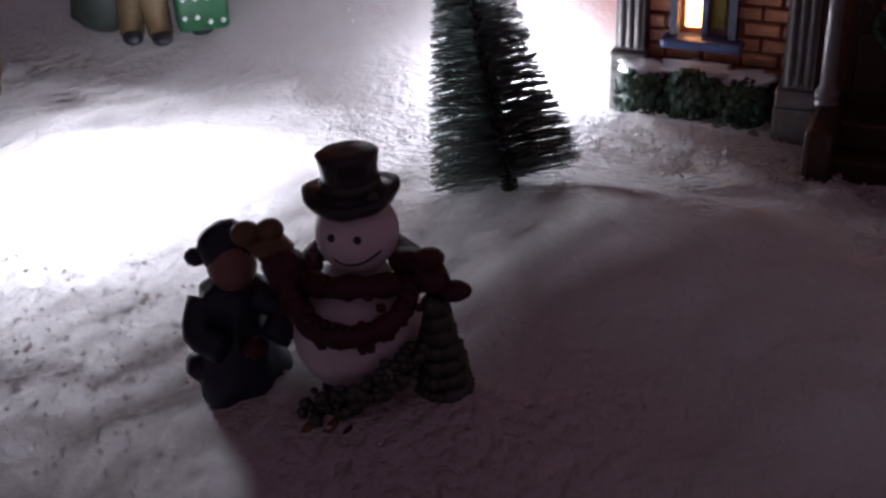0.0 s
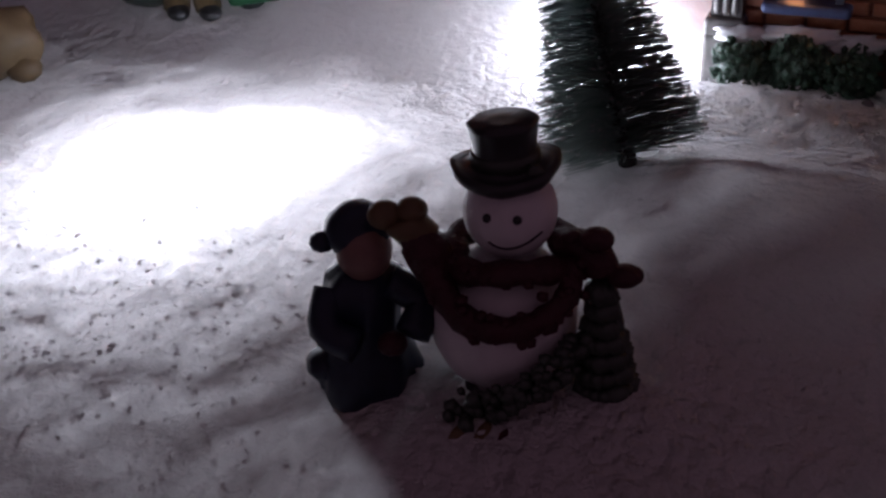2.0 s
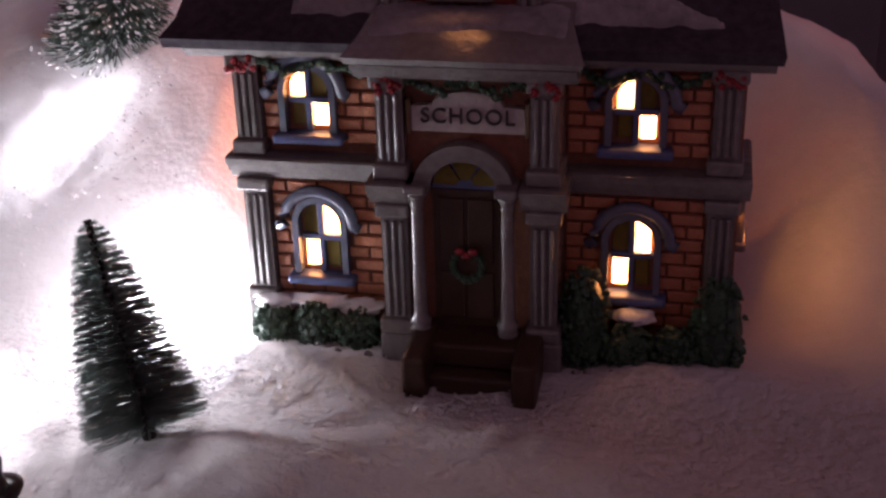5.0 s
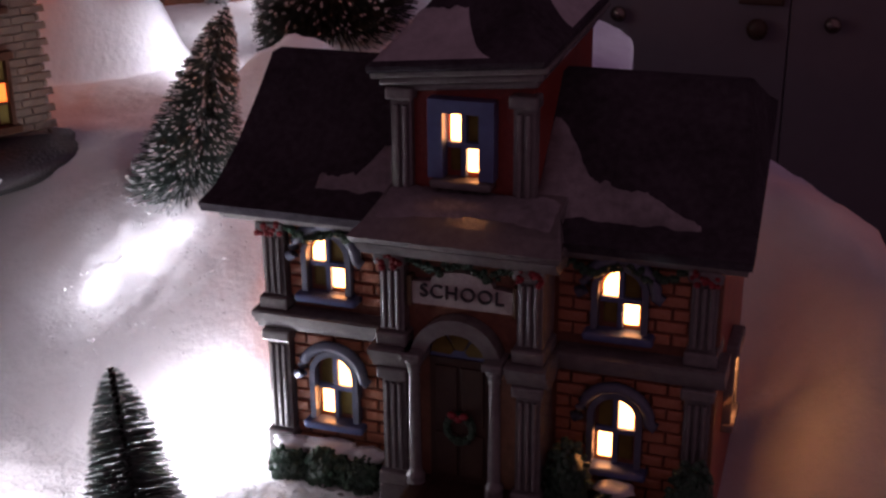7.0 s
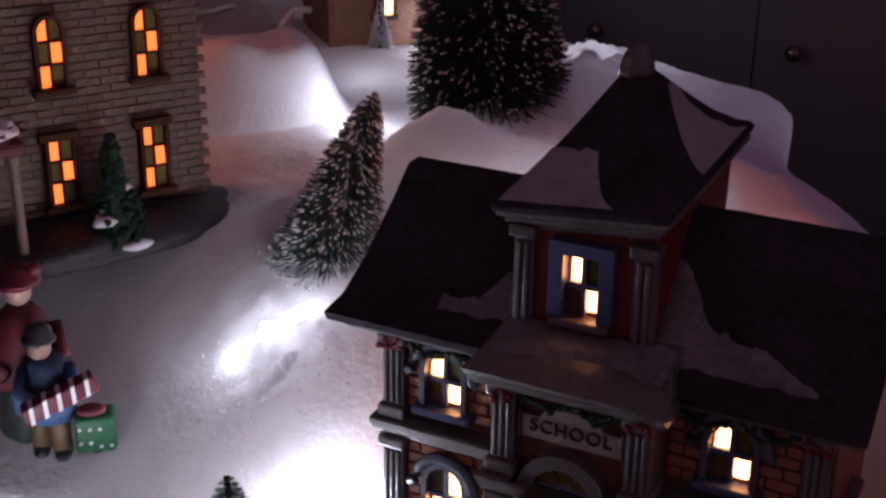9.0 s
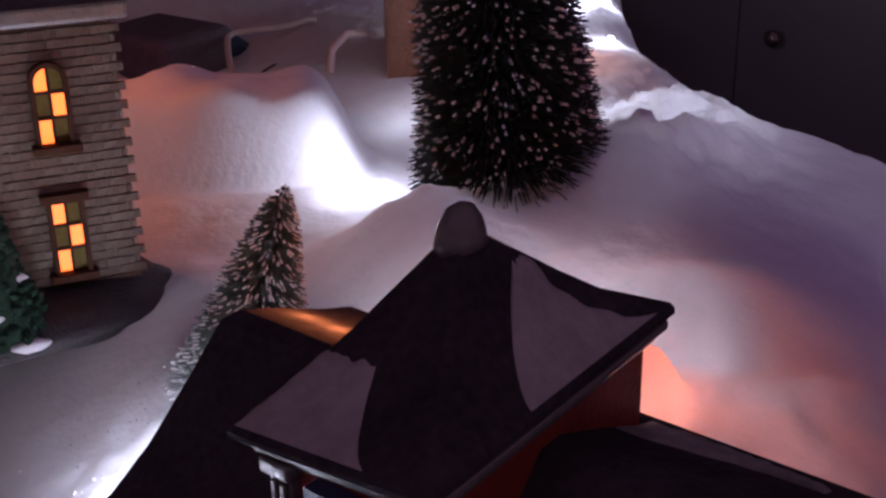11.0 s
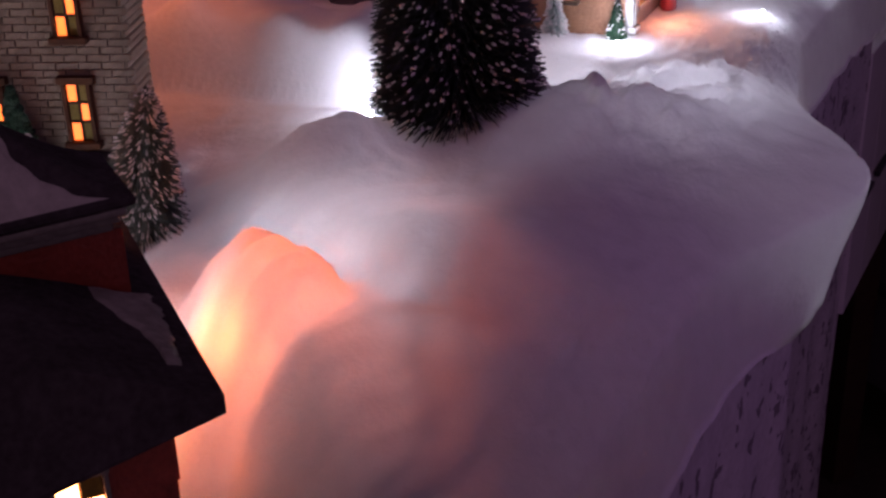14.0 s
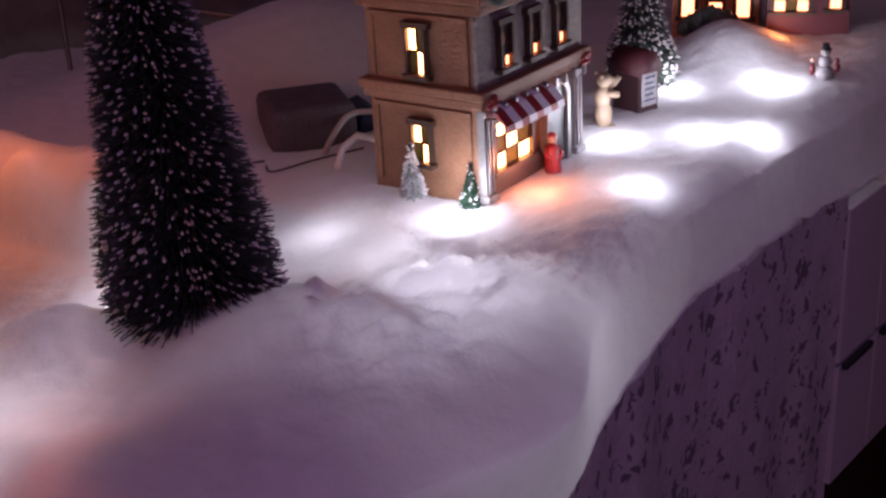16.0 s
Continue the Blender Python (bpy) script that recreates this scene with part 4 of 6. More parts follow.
    for x0, x1 in ((0.215, 0.56), (1.12, 1.50)):
        for k in range(11):
            bm = bmesh.new()
            x = x0 + (x1 - x0) * (k + 0.5) / 11
            h = 0.128 + 0.010 * math.sin(k * 2.3)
            lathe(bm, [(0.0155, 0.0), (0.016, h - 0.02), (0.013, h - 0.006), (0.005, h)], 8, Matrix.Translation((x, -0.405, 0)), sy=0.7)
            part("fence_picket", bm, STONE, s, "", True)
    # bricks of the front wall
    mesh_cache = {}
    holes = [(0.335, 0.26, 0.565), (0.325, 0.72, 0.985), (1.275, 0.26, 0.565), (1.275, 0.72, 0.985)]
    rng = random.Random(11)
    for x0, x1 in ((0.187, 0.563), (1.083, 1.48)):
        z, row = 0.19, 0
        while z < 0.985:
            if not 0.578 < z < 0.70:
                x = x0 - (0.05 if row % 2 else 0.0)
                while x < x1 - 0.01:
                    a, b = max(x, x0), min(x + 0.092, x1)
                    x += 0.1
                    if b - a < 0.02:
                        continue
                    for hx, h0, h1 in holes:
                        if h0 < z + 0.02 < h1 and b > hx - 0.082 and a < hx + 0.082:
                            if a < hx - 0.082:
                                b = round(hx - 0.082, 2)
                            else:
                                a = round(hx + 0.082, 2)
                    if b - a < 0.012:
                        continue
                    key = round(b - a, 3)
                    if key not in mesh_cache:
                        bm = bmesh.new()
                        box(bm, -key / 2, key / 2, -0.012, 0.004, -0.0165, 0.0165, 0.004)
                        ob = part("brick", bm, BRICK, wall)
                        mesh_cache[key] = ob.data
                    else:
                        ob = new("brick", mesh_cache[key])
                        ob.parent = wall
                    ob.location = Vector(((a + b) / 2, -0.206 + rng.uniform(-0.003, 0.003), z + 0.017)) * U
            z += 0.0415
            row += 1
    tagged(s, "glazed ceramic brick school with slate roof and lit windows", "model building")
    return s


school()
point_lamp("school_bulb", 0.16, 0.58, 0.50, 0.06, WARM, 0.06)
# unseen warm points added just over the rear slates to turn them orange
for x in (0.08, 0.2, 0.32, 0.44):
    point_lamp("rear_slope_fill", x, 0.36, roof_z(0.36) + 0.045, 0.014, WARM, 0.02)
area_lamp("side_window_lamp", (1.605, 0.06, 0.46), (1.95, -0.1, 0.12), 0.10, 0.0011, WARM)

# lamps of the light string that lie under the cotton
AMBER = (1.0, 0.2, 0.06)
BURIED = [(-0.88, -1.12, 0.20, 2.2, COLD), (-0.16, -0.14, 0.15, 0.40, COLD), (0.27, 0.99, 0.25, 0.12, AMBER), (0.50, 1.02, 0.24, 0.10, AMBER), (0.82, 0.90, 0.20, 0.011, AMBER), (0.60, 1.02, 0.24, 0.016, AMBER), (-0.12, 0.86, 0.16, 0.03, AMBER), (-0.42, 1.45, 0.28, 0.035, COLD), (-0.06, 1.52, 0.28, 0.045, COLD), (0.30, 1.55, 0.28, 0.045, COLD),
          (0.68, 1.50, 0.26, 0.036, COLD), (-0.80, 3.55, 0.26, 0.085, COLD), (-0.42, 3.50, 0.26, 0.03, COLD), (-1.95, 3.2, 0.25, 0.07, COLD), (-1.45, 3.45, 0.26, 0.06, COLD)]
for x, y, down, watts, tint in BURIED:
    point_lamp("buried_lamp", x, y, ground(x, y) - down, watts, tint, 0.11)

# ---- lights lying in the snow ----
LEDS = [(-0.88, -1.12, 0.11, 0.12), (-0.17, -0.20, 0.055, 0.28), (-0.11, -0.37, 0.045, 0.08), (-0.92, 0.27, 0.05, 0.022), (-0.82, 0.38, 0.05, 0.026), (-0.70, 0.52, 0.05, 0.022), (-1.46, 2.22, 0.075, 0.125), (-1.80, 3.92, 0.10, 0.085),
        (-2.76, 5.14, 0.095, 0.075), (-2.66, 5.72, 0.10, 0.075), (-2.62, 6.12, 0.10, 0.075), (-1.90, 5.03, 0.10, 0.06), (-3.70, 5.93, 0.10, 0.07), (-3.54, 6.62, 0.11, 0.085)]
LED = glowing("led_bead", (0.9, 0.95, 1.0), 12)
for x, y, up, watts in LEDS:
    z = ground(x, y)
    bm = bmesh.new()
    lathe(bm, [(0.022, 0.0), (0.022, 0.02), (0.018, 0.034), (0.008, 0.042)], 10)
    b = tagged(part("snow_light", bm, LED, smooth=True), "small cold white bead light sunk in the snow", "light", "lights in the snow")
    b.location = Vector((x, y, z - 0.005)) * U
    point_lamp("bead_lamp", x, y, z + up, watts, COLD, 0.24 if y < -1 else 0.11)

# ---- trees ----
brush_tree("front_tree", (0.108, -1.071, 0.245), (-0.080, -0.868, 0.735), 0.172, 3600, 0.0015, NEEDLE, "dark green bottle-brush fir in the snow before the school", 1, frost=0.09, tip_length=1.5, profile=0.52, droop=0.02, spread=0.035, ragged=(-0.10, 0.05), core=0.016, winds=30, twist=0.21)
brush_tree("back_tree", (-0.86, 0.86, 0.58), (-0.62, 0.95, 1.43), 0.25, 5600, 0.0027, NEEDLE3, "frosted green bottle-brush fir with a bent tip", 2, fat=1.2, frost=0.24, tip_length=2.0, profile=0.6, droop=0.1, spread=0.05, winds=30)
brush_tree("tall_tree", (-0.785, 2.44, 0.985), (-0.93, 2.30, 3.40), 0.445, 16000, 0.0034, NEEDLE2, "tall dark bottle-brush fir with frosted tips on the mound", 3, frost=0.12, profile=0.78, core=0.03, droop=0.1, spread=0.12, ragged=(-0.14, 0.06), fat=1.6, winds=46, twist=0.22, tip_length=1.7)


# ---- cream house ----
def paned_window(parent, cx, z0, z1, w, rows, cols, lit, frame_mat, lit_mat, arched=False, face=0.0, bar=0.008, dull=None, sill=True, trim=0.03):
    """A window on the local plane y = face that looks towards -y."""
    y = face
    bm = bmesh.new()
    if arched:
        n = 10
        arch_band(bm, cx, w + trim, w, z0, z1 + trim, z1, y - 0.03, y + 0.012, n)
    else:
        prism(bm, [(cx - w - trim, z0), (cx - w - trim, z1), (cx - w - trim - 0.02, z1), (cx - w - trim - 0.02, z1 + 0.035), (cx + w + trim + 0.02, z1 + 0.035), (cx + w + trim + 0.02, z1), (cx + w + trim, z1), (cx + w + trim, z0), (cx + w, z0), (cx + w, z1), (cx - w, z1), (cx - w, z0)], y - 0.035, y + 0.012)
        bmesh.ops.recalc_face_normals(bm, faces=bm.faces)
    frame = part("window", bm, frame_mat, parent)
    if sill:
        bm = bmesh.new()
        box(bm, cx - w - trim - 0.02, cx + w + trim + 0.02, y - 0.05, y + 0.012, z0 - 0.035, z0 - 0.002, 0.006)
        part("sill", bm, frame_mat, frame)
    for c in range(1, cols):
        bm = bmesh.new()
        x = cx - w + 2 * w * c / cols
        box(bm, x - bar / 2, x + bar / 2, y - 0.012, y + 0.004, z0, z1)
        part("glazing_bar", bm, frame_mat, frame)
    for r in range(1, rows):
        bm = bmesh.new()
        z = z0 + (z1 - z0) * r / rows
        box(bm, cx - w, cx + w, y - 0.0125, y + 0.004, z - bar / 2, z + bar / 2)
        part("glazing_bar", bm, frame_mat, frame)
    for c in range(cols):
        for r in range(rows):
            bm = bmesh.new()
            xa, xb = cx - w + 2 * w * c / cols, cx - w + 2 * w * (c + 1) / cols
            za, zb = z0 + (z1 - z0) * r / rows, z0 + (z1 - z0) * (r + 1) / rows
            if arched and r == rows - 1:
                pts = [(xa, za), (xb, za)]
                for k in range(6):
                    x = xb + (xa - xb) * k / 5
                    pts.append((x, max(za + 0.005, min(zb, z1 - w + math.sqrt(max(0, w * w - (x - cx) ** 2))))))
                prism(bm, pts, y - 0.003, y + 0.006)
            else:
                box(bm, xa, xb, y - 0.003, y + 0.006, za, zb)
            part("pane", bm, lit_mat if (c, r) in lit else (dull or PANE), frame, "glowing pane" if (c, r) in lit else "")
    return frame


def cream_house():
    # local x runs along the wall, which looks to -y
    h = empty("cream_house", -1.585, 1.13, 0.60, 62 + 180)
    h.matrix_world = Matrix.Translation(Vector((-1.585, 1.13, 0.60)) * U) @ pose(0, 0, 0, 0, 0, 62.2)
    # in this frame +x points away to the far end, so the wall lies at x < 0
    bm = bmesh.new()
    box(bm, -1.6, -0.09, 0.012, 0.34, 0.1, 1.25)
    part("wall", bm, CREAM, h, "cream wall")
    wall = [o for o in h.children if o.name.startswith("wall")][0]
    rng = random.Random(3)
    kinds = []
    for q in range(5):
        bm = bmesh.new()
        n = 4
        low = [bm.verts.new((-0.054 + 0.108 * i / n, -0.009 + rng.uniform(-0.003, 0.003), -0.015 + rng.uniform(-0.002, 0.002))) for i in range(n + 1)]
        top = [bm.verts.new((-0.054 + 0.108 * i / n, -0.002 + rng.uniform(-0.003, 0.003), 0.014 + rng.uniform(-0.002, 0.002))) for i in range(n + 1)]
        foot = [bm.verts.new((v.co.x, 0.012, -0.017)) for v in low]
        head = [bm.verts.new((v.co.x, 0.012, 0.017)) for v in top]
        for i in range(n):
            for a, b in ((foot, low), (low, top), (top, head)):
                bm.faces.new((a[i], a[i + 1], b[i + 1], b[i]))
        bm.faces.new((foot[0], low[0], top[0], head[0]))
        bm.faces.new((head[n], top[n], low[n], foot[n]))
        bmesh.ops.recalc_face_normals(bm, faces=bm.faces)
        kinds.append(bm)
    meshes = [part("shingle", bm, CREAM, wall) for bm in kinds]
    shapes = [ob.data for ob in meshes]
    spare = list(meshes)
    rest_v, rest_f = [], []
    z, row = 0.118, 0
    while z < 1.24:
        x = -0.150 + (0.045 if row % 2 else 0.0)
        while x > -1.58:
            me = rng.choice(shapes)
            y = rng.uniform(-0.002, 0.002)
            if x > -1.02:
                ob = spare.pop() if spare else new("shingle", me)
                ob.parent = wall
                ob.location = Vector((x, y, z)) * U
            else:
                o = len(rest_v)
                rest_v += [(v.co.x / U + x, v.co.y / U + y, v.co.z / U + z) for v in me.vertices]
                rest_f += [tuple(o + q for q in f.vertices) for f in me.polygons]
            x -= 0.113
        bm = bmesh.new()
        box(bm, -0.09, -0.074 + rng.uniform(-0.003, 0.005), 0.0, 0.34, z - 0.016, z + 0.015, 0.005)
        part("quoin", bm, CREAM, wall)
        row += 1
        z += 0.0375
    raw("shingle_courses", rest_v, rest_f, CREAM, wall)["kind"] = "stuff"
    lit = {(0, 2), (1, 1), (0, 0)}
    for cx in (-0.335, -0.765):
        paned_window(h, cx, 0.275, 0.565, 0.052, 3, 2, lit, UMBER, LITRED, False, -0.026, 0.012, trim=0.018)
        paned_window(h, cx, 0.80, 1.095, 0.052, 3, 2, lit, UMBER, LITRED, True, -0.026, 0.012, trim=0.018)
    paned_window(h, -1.3, 0.80, 1.095, 0.052, 3, 2, lit, UMBER, LITRED, True, -0.026, 0.012, trim=0.018)
    # eaves and roof
    bm = bmesh.new()
    box(bm, -1.68, -0.02, -0.09, 0.43, 1.25, 1.33, 0.02)
    part("eave", bm, STONE, h, "grey eaves board")
    bm = bmesh.new()
    rows = [(-1.72, 0.02, -0.13, 1.33), (-1.70, 0.0, -0.10, 1.37), (-1.6, -0.09, 0.03, 1.55), (-1.5, -0.19, 0.17, 1.72), (-1.6, -0.09, 0.31, 1.55), (-1.72, 0.02, 0.47, 1.33)]
    roof_slab(bm, rows)
    bmesh.ops.recalc_face_normals(bm, faces=bm.faces)
    part("roof", bm, SLATE, h, "dark slate roof")
    # porch beside the door
    bm = bmesh.new()
    box(bm, -1.45, -0.98, -0.30, -0.02, 0.60, 0.66, 0.02)
    ball(bm, -1.2, -0.16, 0.68, 0.26, 0.16, 0.06, sub=3, wobble=0.3)
    porch = part("porch_roof", bm, MAROON, h, "dark porch roof under snow")
    bm = bmesh.new()
    ball(bm, -1.12, -0.22, 0.70, 0.13, 0.09, 0.05, sub=3, wobble=0.4)
    part("snow_cap", bm, WHITE, porch, "white painted snow", True)
    for x in (-1.40, -1.03):
        bm = bmesh.new()
        lathe(bm, [(0.035, 0.08), (0.035, 0.12), (0.024, 0.14), (0.022, 0.55), (0.035, 0.58), (0.035, 0.6)], 10, Matrix.Translation((x, -0.25, 0)))
        part("porch_post", bm, CREAM, h, "", True)
    bm = bmesh.new()
    box(bm, -1.33, -1.1, -0.03, -0.015, 0.1, 0.56, 0.005)
    part("door", bm, DARK, h)
    # dark ground plate with rounded ends
    bm = bmesh.new()
    ball(bm, -0.80, 0.08, 0.10, 1.0, 0.42, 0.12, sub=4, wobble=0.12)
    part("ground_plate", bm, ROCK, h, "dark glazed base", True)
    bm = bmesh.new()
    ball(bm, -0.28, -0.1, 0.1, 0.24, 0.1, 0.05, sub=3, wobble=0.3)
    part("snow_cap", bm, WHITE, h, "", True)
    # small fir by the window
    fir = bmesh.new()
    for q in range(260):
        f = rng.random() ** 0.8
        a = rng.uniform(0, 2 * math.pi)
        r = 0.155 * (1 - f) * rng.uniform(0.75, 1.05)
        ball(fir, -0.6 + r * math.cos(a), -0.2 + r * math.sin(a), 0.10 + 0.50 * f, rng.uniform(0.014, 0.026), mi=0, sub=1, wobble=0.5)
    lathe(fir, [(0.13, 0.08), (0.10, 0.22), (0.05, 0.42), (0.01, 0.6)], 12, Matrix.Translation((-0.6, -0.2, 0)), wobble=0.3)
    fobj = part("fir", fir, material("fir_glaze", (0.010, 0.034, 0.018), 0.6, grain=0.5, bump=0.5, spec=0.2), h, "small glazed dark green fir")
    for q, (dx, dz) in enumerate(((0.05, 0.12), (-0.07, 0.24), (0.03, 0.36))):
        bm = bmesh.new()
        ball(bm, -0.6 + dx, -0.31 + 0.05 * q, dz, 0.075 - 0.015 * q, 0.04, 0.025, sub=2, wobble=0.4)
        part("snow_cap", bm, WHITE, fobj, "white painted snow", True)
    tagged(h, "cream shingled ceramic house with glowing arched windows", "model building", "village houses")


cream_house()
# unseen warm point clear of the house, added to tint the snow bank orange
point_lamp("bank_fill", -2.60, 1.20, 1.85, 0.16, (1.0, 0.24, 0.09), 0.08)


# ---- corner shop ----
def corner_shop():
    s = empty("corner_shop", -1.95, 4.06, 0.90)
    s.matrix_world = Matrix.Translation(Vector((-1.95, 4.06, 0.90)) * U) @ pose(0, 0, 0, 0, 0, 132.4)
    sandy = material("sandy_glaze", (0.28, 0.135, 0.075), 0.5, grain=0.35, scale=500, bump=0.5, bump_scale=500)
    bm = bmesh.new()
    box(bm, 0.0, 1.11, 0.0, 0.74, -0.1, 1.75)
    part("wall", bm, sandy, s, "rough sandy side wall")
    bm = bmesh.new()
    box(bm, -0.02, 1.13, -0.03, 0.0, 0.66, 1.6, 0.006)
    part("facade", bm, material("tan_grey_glaze", (0.27, 0.24, 0.205), 0.6, grain=0.45, scale=350, bump=0.9, bump_scale=300), s, "pale rough upper facade")
    for z0, z1, g in ((0.55, 0.66, 0.03), (1.08, 1.2, 0.04), (1.62, 1.8, 0.05)):
        bm = bmesh.new()
        box(bm, -g, 1.11 + g, -0.03 - g, 0.74 + g, z0, z0 + (z1 - z0) * 0.5, 0.01)
        box(bm, -g - 0.02, 1.13 + g, -0.05 - g, 0.76 + g, z0 + (z1 - z0) * 0.5, z1, 0.01)
        part("cornice", bm, sandy, s, "moulded cornice")
    for k in range(10):
        bm = bmesh.new()
        x = 0.05 + k * 0.112
        box(bm, x, x + 0.03, -0.09, -0.03, 0.50, 0.56, 0.006)
        part("bracket", bm, STONE, s)
    # corner piers
    for x in (0.0, 1.0):
        fluted(s, "pier", STONE if x == 0 else DULL, x, x + 0.09, -0.05, 0.0, 0.0, 0.55, 2, "fluted pier")
    paned_window(s, 0.31, 0.16, 0.44, 0.19, 3, 3, {(0, 0), (1, 1), (2, 2), (0, 2), (2, 0)}, DARK, LIT, False, -0.02, 0.012)
    for x in (0.24, 0.54, 0.84):
        paned_window(s, x, 0.75, 0.99, 0.050, 4, 2, {(0, 2), (1, 0)}, DARK, SHOPLIT, False, -0.035, 0.012, BLACK, trim=0.018)
    bm = bmesh.new()
    box(bm, 0.02, 0.62, -0.05, 0.01, 0.02, 0.12, 0.008)
    part("stall_riser", bm, DARK, s, "dark panel under the window")
    # doorway
    bm = bmesh.new()
    prism(bm, arch_outline(0.80, 0.10, 0.0, 0.5), -0.04, -0.004)
    door = part("door", bm, BLACK, s, "dark green arched door")
    bm = bmesh.new()
    n = 10
    for k in range(n):
        a, b = math.pi * k / n, math.pi * (k + 1) / n
        prism(bm, [(0.8 + 0.14 * math.cos(a), 0.4 + 0.14 * math.sin(a)), (0.8 + 0.14 * math.cos(b), 0.4 + 0.14 * math.sin(b)), (0.8 + 0.1 * math.cos(b), 0.4 + 0.1 * math.sin(b)), (0.8 + 0.1 * math.cos(a), 0.4 + 0.1 * math.sin(a))], -0.06, -0.004)
    box(bm, 0.66, 0.70, -0.06, -0.004, 0.0, 0.4, 0.004)
    box(bm, 0.90, 0.94, -0.06, -0.004, 0.0, 0.4, 0.004)
    part("door_frame", bm, STONE, door)
    # striped awning
    aw = empty("awning", 0, 0, 0)
    aw.parent = s
    for k in range(8):
        bm = bmesh.new()
        x0, x1 = 0.05 + 0.078 * k, 0.05 + 0.078 * (k + 1)
        pts = [(-0.03, 0.56), (-0.10, 0.53), (-0.17, 0.46), (-0.175, 0.42), (-0.165, 0.42), (-0.155, 0.45), (-0.09, 0.51), (-0.03, 0.54)]
        a = [bm.verts.new((x0, y, z)) for y, z in pts]
        b = [bm.verts.new((x1 - 0.001, y, z)) for y, z in pts]
        bm.faces.new(a)
        bm.faces.new(list(reversed(b)))
        for q in range(len(a)):
            bm.faces.new((a[(q + 1) % len(a)], a[q], b[q], b[(q + 1) % len(a)]))
        bmesh.ops.recalc_face_normals(bm, faces=bm.faces)
        part("stripe", bm, RED if k % 2 == 0 else WHITE, aw)
    # windows of the side wall, facing -x
    side = empty("side_windows", 0, 0, 0)
    side.parent = s
    side.matrix_basis = pose(0, 0, 0, 0, 0, -90)
    paned_window(side, -0.37, 0.20, 0.42, 0.055, 2, 2, {(0, 1), (1, 0)}, DARK, LIT, False, -0.012, 0.01, trim=0.016)
    paned_window(side, -0.37, 0.72, 0.98, 0.055, 2, 2, {(0, 1), (1, 0)}, DARK, LIT, False, -0.012, 0.01, trim=0.016)
    # raised frames in the side wall
    for z0, z1 in ((0.05, 0.53), (0.68, 1.06)):
        for a, b, c, d in ((0.03, 0.71, z1 - 0.03, z1), (0.03, 0.06, z0, z1 - 0.03), (0.68, 0.71, z0, z1 - 0.03)):
            bm = bmesh.new()
            box(bm, -0.016, 0.004, a, b, c, d, 0.004)
            part("moulding", bm, sandy, s)
    # bows on the front
    for x in (0.02, 1.07):
        bm = bmesh.new()
        rng = random.Random(4)
        for k in range(14):
            ball(bm, x + rng.uniform(-0.05, 0.05), -0.09, 0.6 + rng.uniform(-0.03, 0.03), rng.uniform(0.012, 0.02), sub=1)
        part("berry_bow", bm, RED, s, "red berry bow")["kind"] = "stuff"
    bm = bmesh.new()
    for k in range(60):
        ball(bm, 0.03 + 1.05 * k / 59, -0.10, 1.16 - 0.03 * abs(math.sin(k * 0.32)), 0.016, sub=1)
    part("garland", bm, HEDGE, s, "green garland")["kind"] = "stuff"
    tagged(s, "sandy ceramic corner shop with striped awning and lit windows", "model building", "village houses")
    bm = bmesh.new()
    lathe(bm, [(0.040, 0.0), (0.052, 0.02), (0.046, 0.10), (0.040, 0.16), (0.020, 0.185)], 14, None, 0, 0.2)
    ball(bm, 0, -0.005, 0.215, 0.028, 0.028, 0.030, 1, 2)
    ball(bm, 0, 0.004, 0.232, 0.030, 0.030, 0.022, 0, 2)
    for x in (-0.04, 0.04):
        tube(bm, [(x * 0.8, 0, 0.165), (x * 1.3, -0.02, 0.12), (x * 0.7, -0.045, 0.10)], [0.016, 0.016, 0.012], 8, 0)
    p = part("shopper_figurine", bm, [RED, SKIN], smooth=True)
    tagged(p, "small figurine in bright red beside the shop door", "figurine")
    p.matrix_world = pose(-2.30 * U, 4.60 * U, 0.90 * U, 0, 0, 100)


corner_shop()
point_lamp("shop_bulb", -2.0, 4.42, 1.05, 0.035, (1.0, 0.30, 0.14), 0.06)


# ---- red kiosk with notice board ----
def kiosk():
    k = tagged(empty("kiosk", -3.37, 5.52, 0.86, 25), "maroon kiosk with a rounded red roof and white notice board", "kiosk")
    bm = bmesh.new()
    box(bm, -0.16, 0.16, -0.12, 0.12, 0.05, 0.40, 0.012)
    part("body", bm, material("kiosk_paint", (0.032, 0.008, 0.011), 0.75, grain=0.3), k)
    bm = bmesh.new()
    tube(bm, [(-0.17, 0, 0.40), (0.17, 0, 0.40)], 0.135, 16)
    part("roof", bm, material("kiosk_roof_paint", (0.07, 0.012, 0.018), 0.6, grain=0.4), k, "rounded dark red roof", True)
    for x in (-0.14, 0.14):
        for y in (-0.1, 0.1):
            bm = bmesh.new()
            box(bm, x - 0.015, x + 0.015, y - 0.015, y + 0.015, -0.03, 0.06)
            part("leg", bm, BLACK, k)
    bm = bmesh.new()
    box(bm, 0.16, 0.172, -0.09, 0.09, 0.1, 0.36, 0.004)
    board = part("notice_board", bm, DULL, k, "dull white notice board")
    for q in range(5):
        bm = bmesh.new()
        box(bm, 0.173, 0.176, -0.06, 0.06 - 0.02 * (q % 2), 0.14 + 0.045 * q, 0.155 + 0.045 * q)
        part("print_bar", bm, NAVY, board)
    k.scale = (0.8, 0.8, 0.88)


kiosk()


